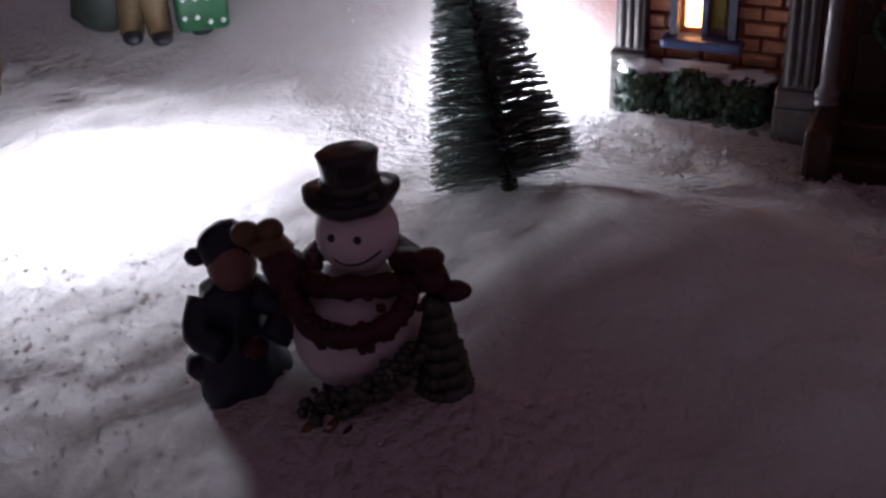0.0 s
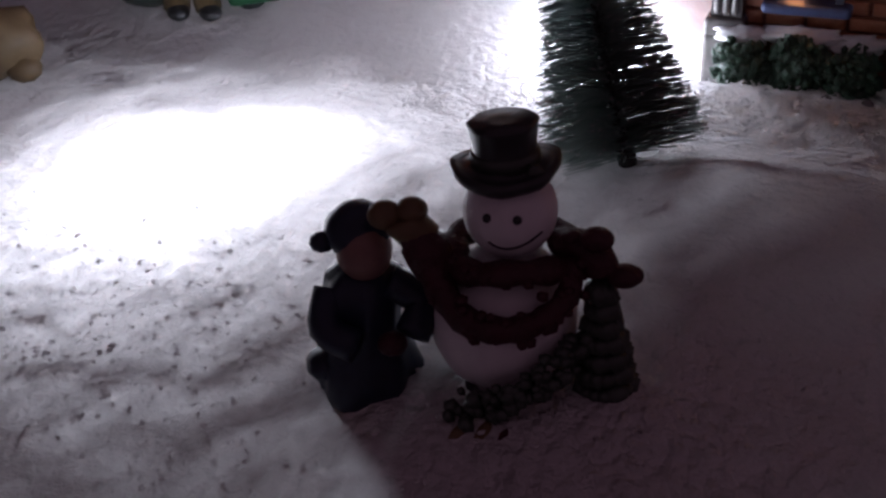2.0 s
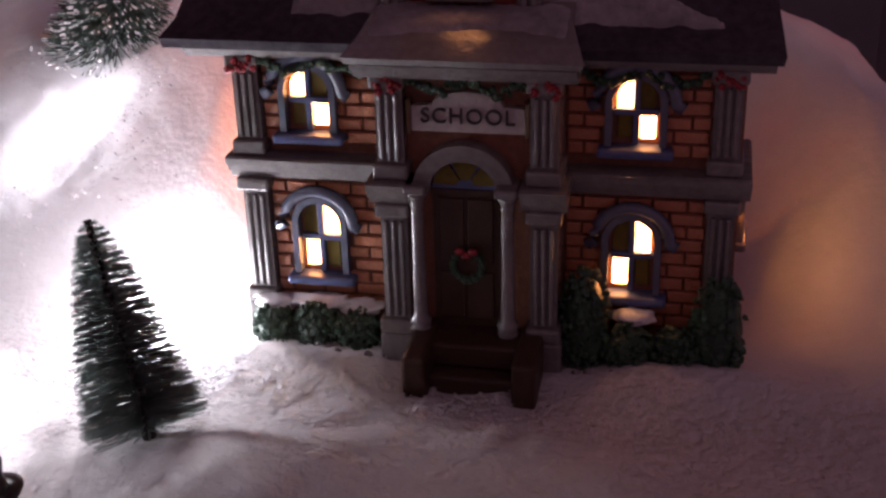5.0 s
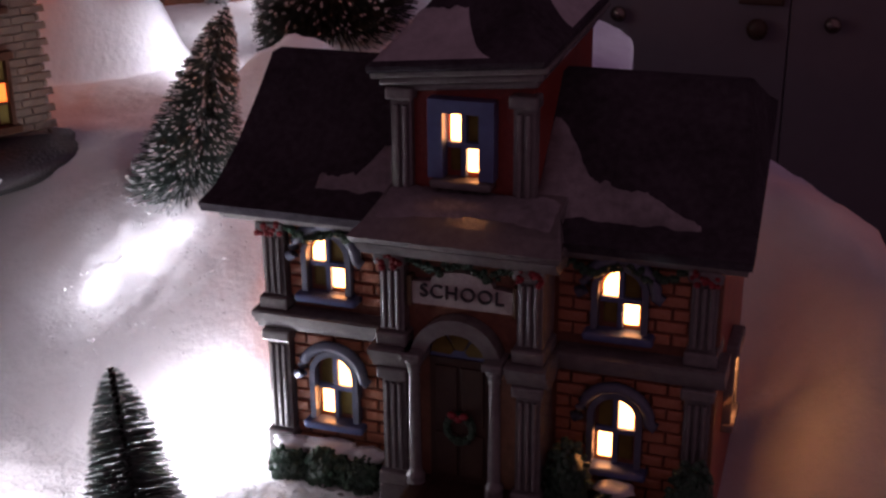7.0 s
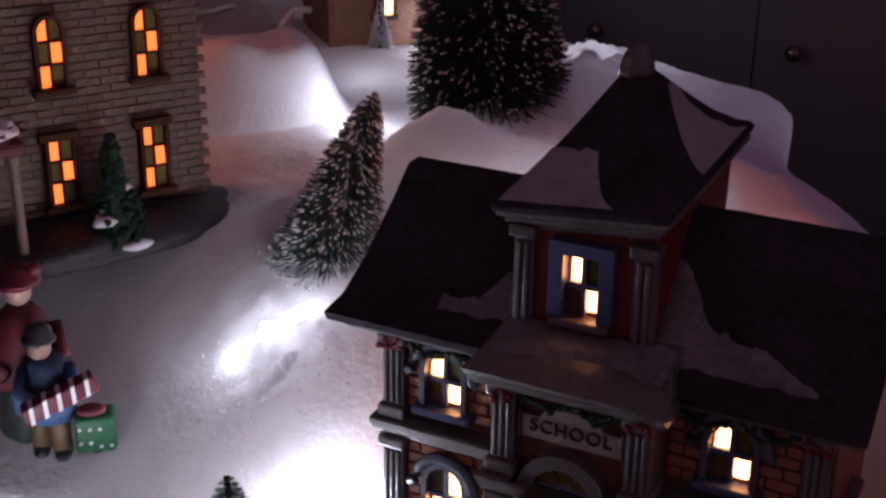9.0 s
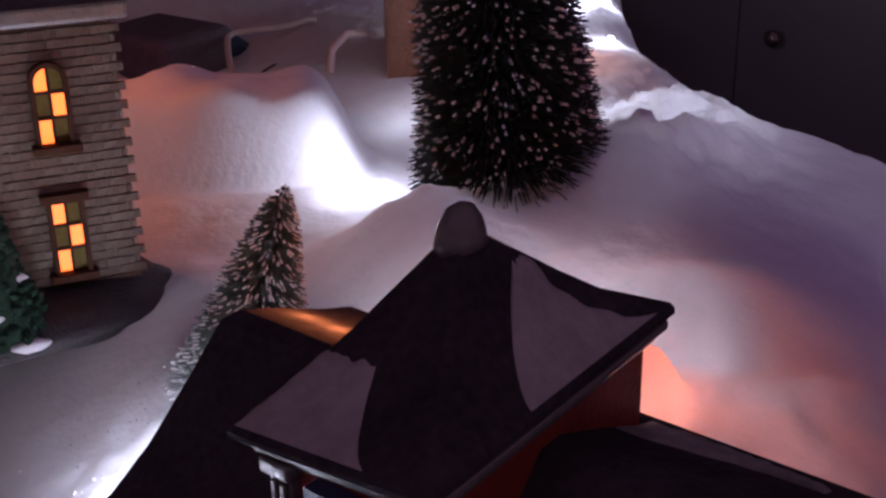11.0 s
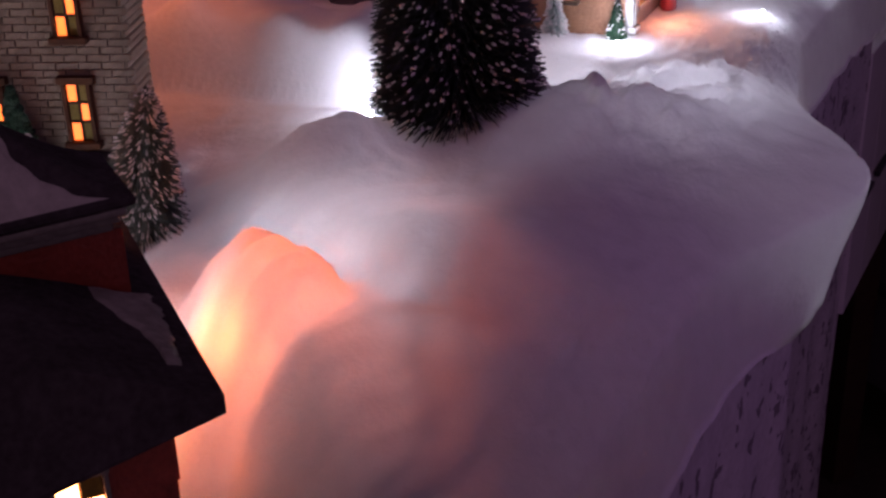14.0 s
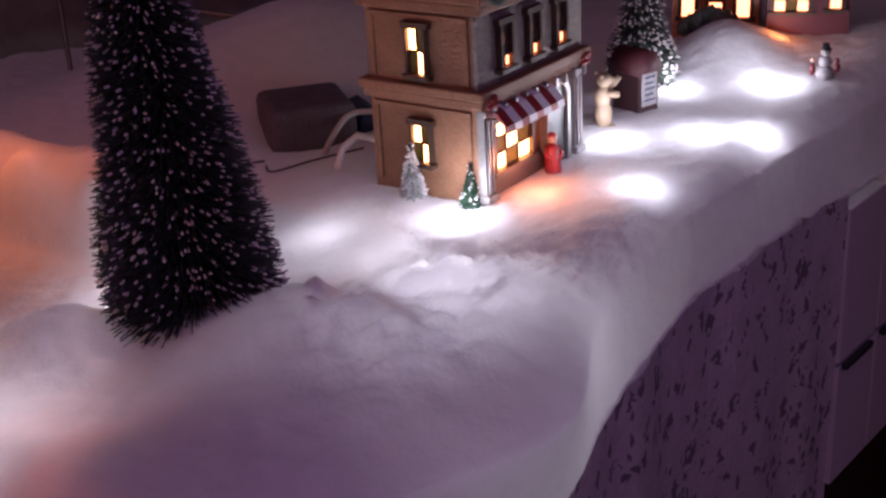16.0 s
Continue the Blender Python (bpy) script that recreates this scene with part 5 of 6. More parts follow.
def bear():
    bm = bmesh.new()
    ball(bm, 0, 0, 0.11, 0.055, 0.05, 0.1, sub=2)
    ball(bm, 0, 0, 0.22, 0.05, 0.045, 0.08, sub=2)
    ball(bm, 0.01, -0.01, 0.33, 0.045, 0.045, 0.042, sub=2)
    ball(bm, 0.05, -0.02, 0.325, 0.022, sub=2)
    ball(bm, -0.015, 0.025, 0.37, 0.014, sub=1)
    ball(bm, -0.015, -0.03, 0.37, 0.014, sub=1)
    tube(bm, [(0.03, 0.02, 0.26), (0.09, 0.02, 0.27), (0.12, 0.01, 0.31)], [0.022, 0.02, 0.018], 8)
    tube(bm, [(0.02, -0.03, 0.25), (0.08, -0.05, 0.23)], [0.022, 0.018], 8)
    ball(bm, 0.03, 0.03, 0.02, 0.035, 0.025, 0.03, sub=1)
    ball(bm, 0.03, -0.03, 0.02, 0.035, 0.025, 0.03, sub=1)
    m = material("ivory_glaze", (0.30, 0.22, 0.15), 0.5, grain=0.3)
    b = tagged(part("animal_figurine", bm, m, smooth=True), "ivory standing animal figurine leaning against the kiosk", "figurine")
    b.matrix_world = pose(-3.10 * U, 5.20 * U, 0.86 * U, 10, -8, 100) @ Matrix.Scale(1.15, 4)


bear()


# ---- far houses ----
def far_house(x, y, z, turn, w, d, h, mat, lit_mat, windows, label):
    e = tagged(empty("far_house", x, y, z, turn), label, "model building", "village houses")
    bm = bmesh.new()
    box(bm, -w / 2, w / 2, 0.0, d, -0.1, h)
    part("wall", bm, mat, e)
    bm = bmesh.new()
    roof_slab(bm, [(-w / 2 - 0.06, w / 2 + 0.06, -0.08, h), (-w / 2 - 0.06, w / 2 + 0.06, -0.08, h + 0.04), (-w / 2, w / 2, d / 2, h + 0.4), (-w / 2 - 0.06, w / 2 + 0.06, d + 0.08, h + 0.04), (-w / 2 - 0.06, w / 2 + 0.06, d + 0.08, h)])
    bmesh.ops.recalc_face_normals(bm, faces=bm.faces)
    part("roof", bm, SLATE, e, "dark roof")
    for cx, half, z0, z1, cols, rows, arched in windows:
        paned_window(e, cx, z0, z1, half, rows, cols, {(a, b) for a in range(cols) for b in range(rows) if (a + b) % 2 == 0}, DARK, lit_mat, arched, -0.012, 0.012)
    return e


far_house(-4.95, 6.80, 1.0, 62, 0.7, 0.6, 0.75, BRICK, SHOPLIT, [(-0.22, 0.05, 0.10, 0.34, 1, 1, True), (0.0, 0.05, 0.10, 0.34, 1, 2, False), (0.22, 0.05, 0.10, 0.34, 1, 1, True)], "brown ceramic house with glowing orange windows far off")
far_house(-4.34, 7.30, 0.98, 64, 0.62, 0.55, 0.8, MAROON, SHOPLIT, [(-0.13, 0.125, 0.24, 0.50, 3, 3, False), (0.20, 0.04, 0.26, 0.50, 1, 3, False)], "red ceramic shop with bright windows at the village end")
# dark rounded shape of unknown kind, modelled as a shrub
bm = bmesh.new()
for k in range(9):
    ball(bm, 0.05 * (k - 4), 0.03 * math.sin(k * 2.2), 0.09 + 0.06 * math.sin(math.pi * k / 8), 0.075, 0.07, 0.07 + 0.05 * math.sin(math.pi * k / 8), sub=2, wobble=0.4)
shrub = tagged(part("shrub", bm, NEEDLE2, smooth=True), "dark rounded mass before the far brown house", "shrub")
shrub.matrix_world = pose(-4.62 * U, 6.62 * U, 1.0 * U, 0, 0, 62)
point_lamp("far_bulb", -4.22, 7.02, 1.12, 0.012, WARM, 0.06)


def far_snowman():
    bm = bmesh.new()
    ball(bm, 0, 0, 0.09, 0.1, sub=2)
    ball(bm, 0, 0, 0.22, 0.07, sub=2)
    ball(bm, 0, 0, 0.32, 0.05, sub=2)
    lathe(bm, [(0.06, 0.35), (0.06, 0.36), (0.036, 0.362), (0.036, 0.42)], 12, mi=1)
    ball(bm, 0.12, -0.02, 0.16, 0.035, 0.035, 0.06, mi=2)
    ball(bm, 0.12, -0.02, 0.24, 0.028, mi=2)
    ball(bm, -0.13, 0.02, 0.13, 0.035, 0.035, 0.07, mi=2)
    ball(bm, -0.13, 0.02, 0.23, 0.026, mi=3)
    me = part("snowman_figurine", bm, [DULL, BLACK, MAROON, SKIN], smooth=True)
    tagged(me, "small snowman figurine with red companions in far snow", "figurine")
    me.matrix_world = pose(-3.52 * U, 7.02 * U, (ground(-3.52, 7.02) - 0.03) * U, 0, 0, 60) @ Matrix.Scale(0.68, 4)


far_snowman()

brush_tree("far_tree", (-4.0, 5.80, 0.88), (-4.0, 5.80, 1.9), 0.25, 3500, 0.005, NEEDLE2, "dark green frosted fir behind the kiosk", 5, frost=0.25, profile=0.4, fat=1.3)
brush_tree("shop_fir", (-2.20, 3.72, 0.90), (-2.20, 3.72, 1.22), 0.085, 500, 0.005, NEEDLE, "small frosted fir against the shop wall", 6, frost=0.6)
brush_tree("corner_fir", (-1.95, 4.0, 0.88), (-1.97, 4.02, 1.14), 0.07, 900, 0.004, material("deep_green_needle", (0.016, 0.045, 0.024), 0.6, grain=0.5, spec=0.2), "small dark fir at the shop corner", 7, frost=0.05)


# ---- snowman figurine ----
def bent(pts, n=4):
    """More points on a smooth line through pts."""
    p = [Vector(q) for q in pts]
    out = []
    for i in range(len(p) - 1):
        a, b, c, d = p[max(i - 1, 0)], p[i], p[i + 1], p[min(i + 2, len(p) - 1)]
        for k in range(n):
            t = k / n
            out.append(0.5 * ((2 * b) + (c - a) * t + (2 * a - 5 * b + 4 * c - d) * t * t + (3 * b - a - 3 * c + d) * t ** 3))
    return out + [p[-1]]


def snowman_group():
    bm = bmesh.new()
    # 0 white, 1 black, 2 maroon, 3 navy, 4 skin, 5 green, 6 tan
    ball(bm, -0.010, 0, 0.228, 0.096, 0.092, 0.100, 0, 4, 0.04)
    # scarf: ring and a swag over the chest
    tube(bm, [(0.072 * math.cos(a), 0.066 * math.sin(a) - 0.006, 0.333 + 0.006 * math.sin(3 * a)) for a in [2 * math.pi * k / 32 for k in range(33)]], [0.019 + 0.003 * math.sin(k * 1.7) for k in range(33)], 10, 2)
    line = bent([(0.074, -0.045, 0.335), (0.060, -0.080, 0.300), (0.022, -0.096, 0.276), (-0.022, -0.098, 0.270), (-0.066, -0.085, 0.282), (-0.094, -0.05, 0.315), (-0.098, -0.02, 0.345)])
    tube(bm, line, [0.014 + 0.006 * k / (len(line) - 1) + 0.0015 * math.sin(k * 2.1) for k in range(len(line))], 10, 2)
    # knitted lumps on the scarf
    lump = random.Random(21)
    for p in line:
        for k in range(4):
            ball(bm, p.x + lump.gauss(0, 0.009), p.y + lump.uniform(-0.010, 0.0), p.z + lump.gauss(0, 0.009), lump.uniform(0.006, 0.010), mi=2, sub=1, wobble=0.3)
    for k in range(40):
        a = 2 * math.pi * k / 40
        ball(bm, 0.084 * math.cos(a), 0.078 * math.sin(a) - 0.006, 0.335 + lump.gauss(0, 0.005), lump.uniform(0.007, 0.011), mi=2, sub=1, wobble=0.3)
    # raised arm with a split mitten
    tube(bm, bent([(-0.07, -0.01, 0.318), (-0.096, -0.02, 0.33), (-0.106, -0.02, 0.362), (-0.118, -0.012, 0.385)]), [0.032] * 5 + [0.031] * 4 + [0.026] * 4, 12, 2)
    tube(bm, bent([(-0.102, -0.012, 0.372), (-0.122, -0.01, 0.392), (-0.133, -0.008, 0.41)]), [0.022, 0.024, 0.026, 0.028, 0.029, 0.029, 0.028, 0.027, 0.026], 12, 6)
    ball(bm, -0.119, -0.008, 0.425, 0.020, 0.020, 0.024, 6, 3)
    ball(bm, -0.152, -0.006, 0.416, 0.022, 0.02, 0.028, 6, 3)
    # arm on the fir
    tube(bm, bent([(0.055, -0.02, 0.352), (0.078, -0.035, 0.362), (0.097, -0.05, 0.35), (0.106, -0.058, 0.322)]), 0.022, 12, 2)
    ball(bm, 0.098, -0.058, 0.384, 0.021, 0.020, 0.022, 2, 3)
    ball(bm, 0.070, -0.04, 0.376, 0.014, 0.014, 0.014, 2, 2)
    ball(bm, 0.130, -0.07, 0.322, 0.022, 0.02, 0.016, 2, 3)
    ball(bm, 0.140, -0.07, 0.322, 0.014, 0.014, 0.014, 2, 2)
    # a squat body under a tall neck
    for v in bm.verts:
        z = v.co.z + 0.045 * smooth_step(0.14, 0.34, v.co.z)
        v.co.z = 0.40 - (0.40 - z) * 0.77 if z < 0.40 else 0.40 + (z - 0.40) * 0.65
    ball(bm, 0, -0.005, 0.438, 0.058, 0.057, 0.060, 0, 4)

    def skin(x, z):
        return Vector((x, -0.0055 - 0.057 * math.sqrt(max(0.0, 1 - (x / 0.058) ** 2 - ((z - 0.438) / 0.060) ** 2)), z))

    for x in (-0.031, 0.004):
        p = skin(x, 0.452)
        ball(bm, p.x, p.y, p.z, 0.0058, 0.004, 0.0062, mi=1)
    tube(bm, [skin(-0.030 + 0.0064 * k, 0.420 - 0.012 * math.sin(math.pi * (k / 10) ** 0.8) + 0.010 * (k / 10)) for k in range(11)], 0.0017, 6, 1)
    # hat with a rolled brim and a flared crown
    hat = Matrix.Translation((-0.003, -0.004, 0.486)) @ pose(0, 0, 0, -3, -3, 0)
    vs = lathe(bm, [(0.046, -0.008), (0.060, -0.006), (0.067, 0.003), (0.066, 0.011), (0.057, 0.010), (0.042, 0.013), (0.0385, 0.025), (0.038, 0.042), (0.041, 0.060), (0.0425, 0.066), (0.039, 0.069), (0.012, 0.068)], 32, None, 1, 0.07)
    for v in vs:
        if v.co.z < 0.02:
            v.co.z += 0.010 * (abs(v.co.x) / 0.067) ** 2
        v.co = hat @ v.co
    lathe(bm, [(0.0405, 0.014), (0.043, 0.016), (0.042, 0.030), (0.0395, 0.032)], 32, hat, 5)
    ball(bm, 0.028, -0.04, 0.503, 0.012, 0.009, 0.010, 5, 2, 0.5)
    # little fir held at the side
    rng = random.Random(8)
    fir = Matrix.Translation((0.116, -0.062, 0.170)) @ pose(0, 0, 0, 0, -4, 0)
    for q in range(8):
        r = 0.034 * (1 - q / 8) + 0.008
        for k in range(14):
            a = 6.283 * k / 14 + q
            p = fir @ Vector((0.75 * r * math.cos(a), 0.75 * r * math.sin(a), 0.02 + 0.023 * q))
            ball(bm, p.x, p.y, p.z, 0.011 + rng.uniform(0, 0.006), mi=5, sub=1, wobble=0.4)
    # garland round the foot, with parcels and a rough base
    for k in range(110):
        f = rng.random()
        p = Vector((0.085, -0.07, 0.285)).lerp(Vector((-0.075, -0.10, 0.205)), f) + Vector((rng.gauss(0, 0.008), -0.03 * math.sin(math.pi * f) + rng.gauss(0, 0.006), rng.gauss(0, 0.009)))
        ball(bm, p.x, p.y, p.z, rng.uniform(0.006, 0.012), mi=5, sub=1, wobble=0.4)
    lathe(bm, [(0.105, -0.02), (0.11, 0.05), (0.10, 0.13), (0.085, 0.18), (0.075, 0.21)], 28, None, 1, 0.3)
    for k in range(26):
        ball(bm, -0.08 + 0.0075 * k, -0.118 - rng.uniform(0, 0.025), 0.125 + rng.uniform(0, 0.06), rng.uniform(0.014, 0.022), mi=(2, 6, 1, 5)[k % 4], sub=2, wobble=0.5)
    # child with a bobble hat and a wide coat
    kx, ky, kz = -0.188, 0.03, 0.100
    for x in (-0.03, 0.03):
        ball(bm, kx + x, ky - 0.02, kz + 0.010, 0.028, 0.038, 0.024, 1, 2)
        tube(bm, [(kx + x, ky, kz + 0.005), (kx + x, ky, kz + 0.085)], 0.028, 10, 1)
    lathe(bm, [(0.040, 0.045), (0.060, 0.052), (0.069, 0.082), (0.064, 0.115), (0.052, 0.152), (0.050, 0.188), (0.052, 0.214), (0.045, 0.239), (0.024, 0.253)], 24, Matrix.Translation((kx, ky, kz)), 3, 0.3)
    ball(bm, kx - 0.056, ky - 0.01, kz + 0.025 + 0.085, 0.026, 0.03, 0.022, 3, 3, 0.2)
    ball(bm, kx + 0.006, ky - 0.012, kz + 0.025 + 0.255, 0.036, 0.036, 0.042, 4, 3)
    ball(bm, kx, ky + 0.004, kz + 0.025 + 0.275, 0.044, 0.042, 0.036, 3, 3, 0.1)
    ball(bm, kx - 0.046, ky, kz + 0.025 + 0.262, 0.017, 0.015, 0.014, 3, 2)
    tube(bm, bent([(kx - 0.04, ky - 0.02, kz + 0.025 + 0.205), (kx - 0.048, ky - 0.05, kz + 0.025 + 0.165), (kx - 0.01, ky - 0.072, kz + 0.025 + 0.15)]), 0.022, 10, 3)
    tube(bm, bent([(kx + 0.035, ky - 0.02, kz + 0.025 + 0.212), (kx + 0.075, ky - 0.03, kz + 0.025 + 0.185), (kx + 0.06, ky - 0.06, kz + 0.025 + 0.155)]), 0.023, 10, 3)
    ball(bm, kx + 0.035, ky - 0.07, kz + 0.025 + 0.15, 0.02, 0.018, 0.016, 2, 2)
    g = part("snowman_figurine", bm, [WHITE, BLACK, material("scarf_paint", (0.065, 0.012, 0.022), 0.5, grain=0.5, bump=0.4, bump_scale=900), material("dark_coat_paint", (0.018, 0.028, 0.055), 0.45, grain=0.4), material("dim_clay_paint", (0.26, 0.15, 0.13), 0.5, grain=0.3), NEEDLE2, TAN], smooth=True)
    tagged(g, "painted snowman figurine with top hat, scarf and child companion", "figurine")
    g.matrix_world = pose(0.12 * U, -1.79 * U, -0.018 * U, 0, 0, 24.0) @ Matrix.Scale(1.18, 4)


snowman_group()


# ---- shoppers in the square ----
def gift_carrier():
    bm = bmesh.new()
    # 0 navy, 1 light blue, 2 skin, 3 black, 4 red, 5 white, 6 green, 7 tan
    for x, y in ((-0.06, 0.02), (0.04, -0.03)):
        tube(bm, [(x, y, 0.02), (x * 0.8, y, 0.13), (x * 0.6, y, 0.26)], [0.045, 0.05, 0.06], 10, 7)
        ball(bm, x, y - 0.03, 0.02, 0.04, 0.06, 0.03, 3, 2)
    lathe(bm, [(0.10, 0.2), (0.115, 0.23), (0.10, 0.34), (0.095, 0.42), (0.10, 0.47), (0.06, 0.51)], 16, None, 0, 0.2)
    lathe(bm, [(0.112, 0.2), (0.118, 0.22), (0.112, 0.3)], 16, None, 1, 0.1)
    ball(bm, -0.02, -0.02, 0.555, 0.055, 0.058, 0.06, 2, 3)
    lathe(bm, [(0.075, 0.575), (0.078, 0.59), (0.06, 0.6), (0.058, 0.64), (0.02, 0.665)], 16, Matrix.Translation((-0.02, 0, 0)), 3, 0.25)
    tube(bm, [(0.09, -0.02, 0.45), (0.12, -0.11, 0.38), (0.03, -0.15, 0.34)], [0.04, 0.038, 0.03], 10, 1)
    tube(bm, [(-0.09, -0.02, 0.45), (-0.12, -0.10, 0.37), (-0.03, -0.15, 0.33)], [0.04, 0.036, 0.03], 10, 0)
    # long striped parcel
    par_bands = bmesh.new()
    par = Matrix.Translation((0.06, -0.17, 0.37)) @ pose(0, 0, 0, 0, -22, 8)
    box(bm, -0.17, 0.17, -0.045, 0.045, -0.040, 0.040, 0.008, par, 4)
    for k in range(5):
        x = -0.140 + 0.066 * k
        prism(par_bands, [(x - 0.018, -0.040), (x + 0.002, -0.040), (x + 0.028, 0.040), (x + 0.008, 0.040)], -0.0475, -0.044)
        box(par_bands, x + 0.008, x + 0.028, -0.045, 0.045, 0.0395, 0.0425)
    for v in par_bands.verts:
        v.co = par @ v.co
    for f in par_bands.faces:
        bm.faces.new([bm.verts.new(v.co) for v in f.verts]).material_index = 5
    par_bands.free()
    # green dotted bag
    box(bm, 0.10, 0.285, -0.12, 0.03, 0.04, 0.22, 0.02, None, 6)
    rng = random.Random(2)
    for k in range(7):
        ball(bm, 0.125 + 0.045 * (k % 4), -0.12, 0.085 + 0.075 * (k // 4) + rng.uniform(-0.012, 0.012), 0.011, 0.005, 0.011, sub=1, mi=5)
    ball(bm, 0.18, -0.06, 0.235, 0.07, 0.05, 0.03, 4, 2)
    ball(bm, 0.19, -0.03, 0.03, 0.05, 0.05, 0.035, 3, 2)
    g = part("gift_carrier_figurine", bm, [NAVY, SKY, SKIN, BLACK, MAROON, WHITE, GREEN, TAN], smooth=True)
    tagged(g, "painted figurine in blue coat carrying striped parcel and green bag", "figurine")
    g.matrix_world = pose(-1.39 * U, -0.28 * U, ground(-1.39, -0.28) * U, 0, 0, 40) @ Matrix.Scale(0.86, 4)


gift_carrier()


def red_shopper():
    bm = bmesh.new()
    lathe(bm, [(0.10, 0.0), (0.13, 0.03), (0.12, 0.2), (0.09, 0.3), (0.085, 0.34)], 18, None, 1, 0.2)
    lathe(bm, [(0.12, 0.24), (0.15, 0.28), (0.13, 0.42), (0.10, 0.52), (0.05, 0.57)], 18, None, 0, 0.2)
    ball(bm, 0.0, -0.01, 0.63, 0.055, 0.058, 0.06, 2, 3)
    lathe(bm, [(0.09, 0.655), (0.095, 0.675), (0.07, 0.685), (0.06, 0.72), (0.02, 0.74)], 18, None, 0, 0.2)
    ball(bm, 0.07, -0.02, 0.72, 0.03, mi=0)
    tube(bm, [(0.11, -0.02, 0.48), (0.15, -0.1, 0.38), (0.08, -0.16, 0.33)], [0.045, 0.04, 0.03], 10, 0)
    tube(bm, [(-0.11, -0.02, 0.48), (-0.14, -0.1, 0.38), (-0.06, -0.16, 0.33)], [0.045, 0.04, 0.03], 10, 0)
    box(bm, -0.04, 0.1, -0.2, -0.13, 0.18, 0.3, 0.012, None, 3)
    g = part("shopper_figurine", bm, [MAROON, NEEDLE2, SKIN, SKY], smooth=True)
    tagged(g, "painted figurine in a red coat standing in the snow", "figurine")
    g.matrix_world = pose(-1.56 * U, -0.22 * U, ground(-1.56, -0.22) * U, 0, 0, 40)


red_shopper()


def kneeling_figure():
    bm = bmesh.new()
    ball(bm, 0.05, 0.0, 0.11, 0.15, 0.085, 0.10, 0, 3, 0.2)
    ball(bm, -0.10, -0.02, 0.14, 0.08, 0.08, 0.09, 1, 3, 0.2)
    ball(bm, -0.08, -0.03, 0.27, 0.06, 0.06, 0.06, 0, 3, 0.25)
    ball(bm, -0.05, -0.05, 0.25, 0.03, 0.03, 0.028, 3, 2)
    tube(bm, [(-0.12, -0.05, 0.15), (-0.15, -0.1, 0.08), (-0.12, -0.13, 0.03)], [0.035, 0.03, 0.025], 8, 1)
    ball(bm, -0.04, -0.085, 0.05, 0.065, 0.055, 0.038, 2, 3)
    ball(bm, 0.14, -0.03, 0.04, 0.05, 0.04, 0.04, 0, 2)
    violet = material("violet_paint", (0.13, 0.06, 0.16), 0.5, grain=0.3)
    g = part("kneeling_figurine", bm, [TAN, violet, WHITE, SKIN], smooth=True)
    tagged(g, "brown kneeling figurine with a violet scarf in the snow", "figurine")
    g.matrix_world = pose(-1.76 * U, -0.82 * U, ground(-1.76, -0.82) * U, 0, 0, 30)


kneeling_figure()

# ---- dark things beyond the village ----
CLOTH = material("blue_cloth", (0.14, 0.125, 0.15), 0.9, grain=0.4, bump=0.5)
sack = tagged(empty("storage_box", -4.25, 3.38, 0.2, 4), "dark blue cloth storage box behind the snow", "box")
bm = bmesh.new()
box(bm, -0.35, 0.35, -0.36, 0.26, 0.0, 0.80, 0.06)
part("body", bm, CLOTH, sack)
bm = bmesh.new()
box(bm, -0.25, 0.30, 0.27, 0.72, 0.0, 0.72, 0.10)
for v in bm.verts:
    v.co.z -= 0.25 * smooth_step(0.35, 0.72, v.co.y) * (v.co.z > 0.3)
part("flap", bm, NAVY, sack, "navy cloth flap")
bm = bmesh.new()
tube(bm, bent([(-3.63, 3.37, 0.72), (-3.70, 3.42, 0.80), (-3.86, 3.55, 0.90), (-3.93, 3.64, 0.925), (-3.93, 3.74, 0.925), (-3.90, 3.95, 0.91), (-3.87, 4.10, 0.90), (-3.85, 4.24, 0.915), (-3.83, 4.32, 0.90)]), 0.022, 8)
tagged(part("power_cord", bm, CORD, smooth=True), "pale power cord rising from the snow", "cord")
bm = bmesh.new()
tube(bm, [(-2.75, 3.35, 0.93), (-2.78, 3.4, 1.05), (-2.75, 3.5, 1.13), (-2.66, 3.6, 1.12)], 0.025, 8)
tagged(part("power_cord", bm, CORD, smooth=True), "pale cord bent up beside the shop", "cord")
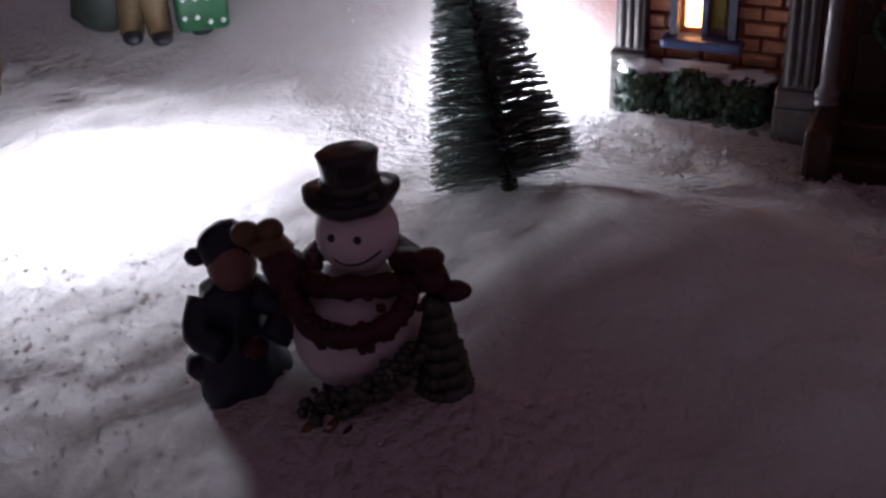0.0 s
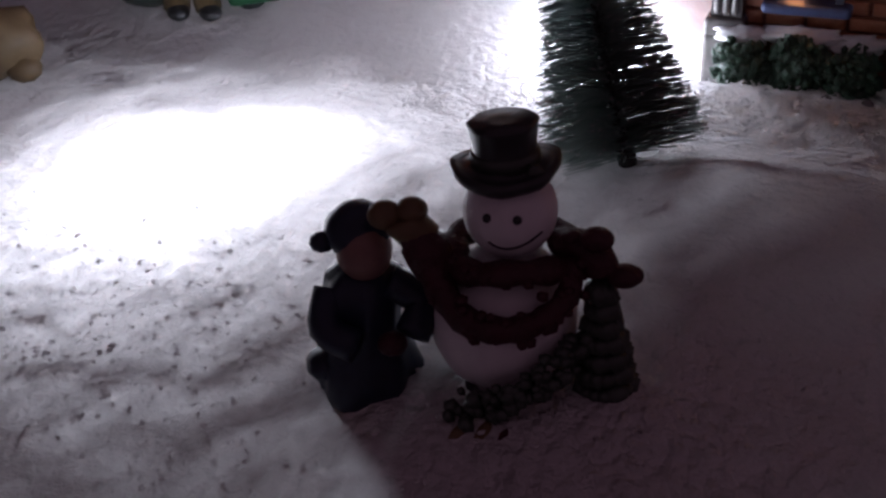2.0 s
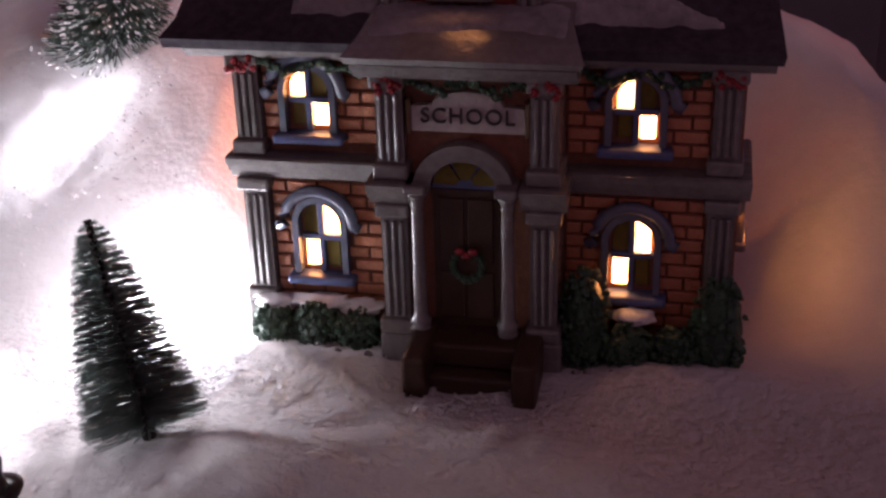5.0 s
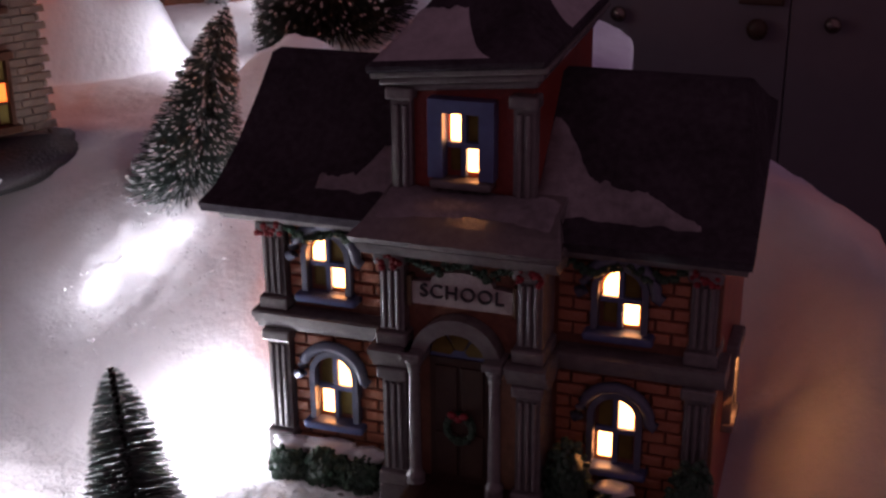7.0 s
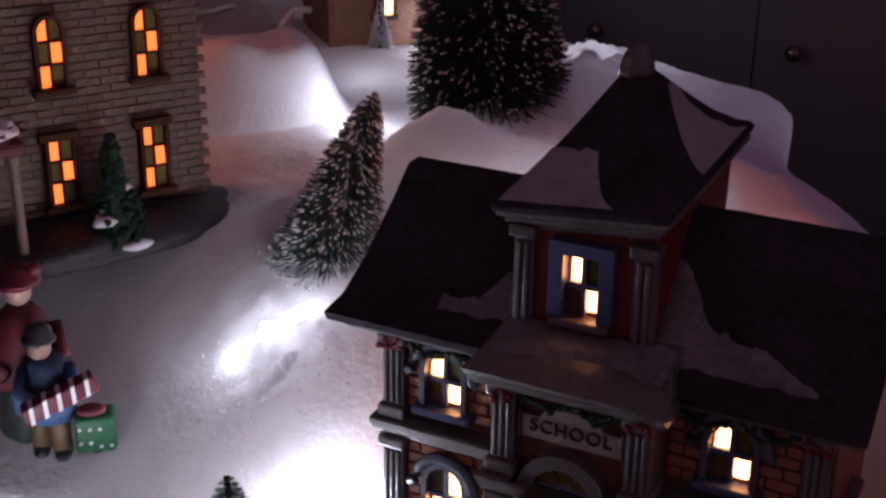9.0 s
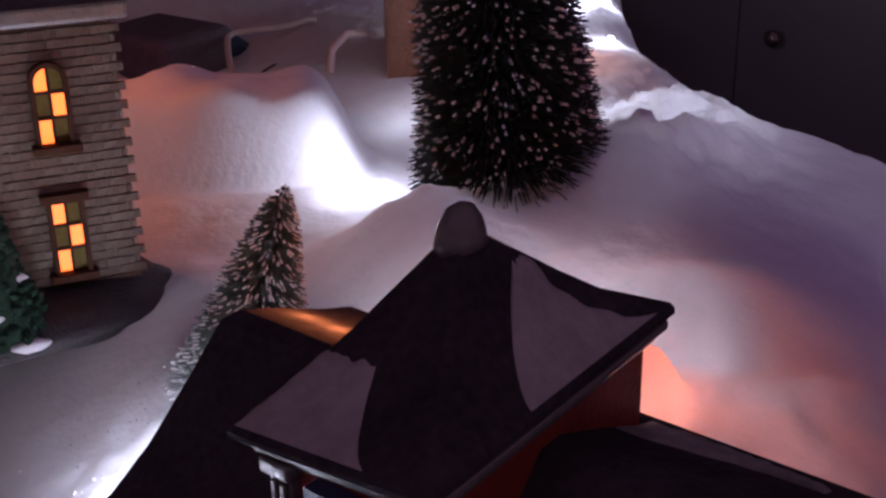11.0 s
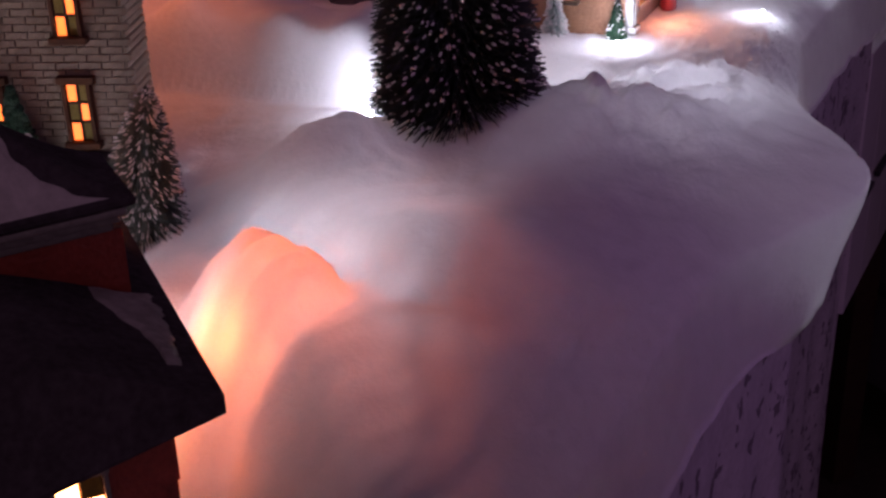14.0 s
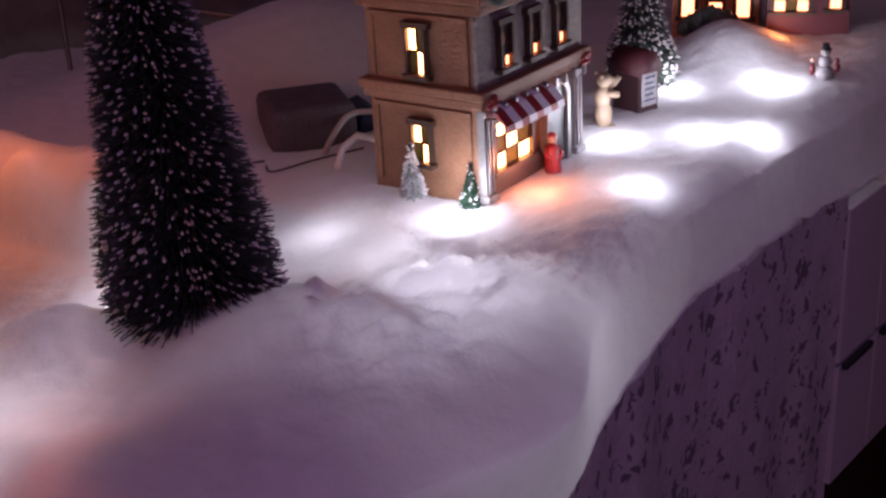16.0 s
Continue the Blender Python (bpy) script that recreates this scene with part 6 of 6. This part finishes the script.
for line in ([(-3.51, 3.63, 1.045), (-3.44, 3.47, 1.015), (-3.36, 3.25, 0.955), (-3.27, 2.99, 0.885), (-3.43, 2.96, 0.925)], [(-3.57, 2.96, 0.965), (-3.52, 2.77, 0.925)]):
    bm = bmesh.new()
    tube(bm, bent([(x, y, ground(x, y) + 0.02) for x, y, z in line]), 0.008, 8)
    tagged(part("dark_cord", bm, BRASS, smooth=True), "dark shiny cord lying on the snow bank", "cord")
rail = tagged(empty("rail", -6.6, 0, 1.0), "thin dark metal rail with posts before the back wall", "rail")
bm = bmesh.new()
tube(bm, [(0, 0.5, 0.73), (0, 7.5, -0.95)], 0.03, 8)
part("bar", bm, BRASS, rail, "", True)
for k in range(9):
    bm = bmesh.new()
    y = 0.8 + 0.75 * k
    tube(bm, [(0, y, -6.2), (0, y, 0.85 - 0.24 * y)], 0.02, 6)
    part("post", bm, BRASS, rail, "", True)


# ---- loose flakes ----
def flakes(name, spots, label, seed):
    rng = random.Random(seed)
    verts, faces = [], []
    for cx, cy, rx, ry, count, size in spots:
        for k in range(count):
            x, y = rng.gauss(cx, rx), rng.gauss(cy, ry)
            if x > edge_x(y) - 0.05:
                continue
            z = ground(x, y) + rng.uniform(-0.004, 0.010)
            s = size * rng.uniform(0.4, 1.3)
            o = len(verts)
            n = Vector((rng.gauss(0, 0.5), rng.gauss(0, 0.5), 1)).normalized()
            a = n.orthogonal().normalized()
            b = n.cross(a)
            for q in range(5):
                r = s * rng.uniform(0.6, 1.2)
                verts.append(Vector((x, y, z)) + a * (r * math.cos(q * 1.257)) + b * (r * math.sin(q * 1.257)))
            verts.append(Vector((x, y, z)) + n * s * 0.3)
            for q in range(5):
                faces.append((o + q, o + (q + 1) % 5, o + 5))
    tagged(raw(name, verts, faces, SNOW), label, "snow flakes", kind="stuff")


flakes("snow_flakes", [(0.8, -0.64, 0.5, 0.06, 1500, 0.0075), (0.3, -0.50, 0.25, 0.08, 700, 0.0065), (-0.6, -1.75, 0.4, 0.22, 1100, 0.0058), (-0.75, 0.35, 0.16, 0.18, 900, 0.0080), (-1.2, 3.6, 0.4, 0.35, 1200, 0.005), (-1.6, 4.5, 0.3, 0.4, 700, 0.005)], "loose white flakes of artificial snow on the sheet", 4)
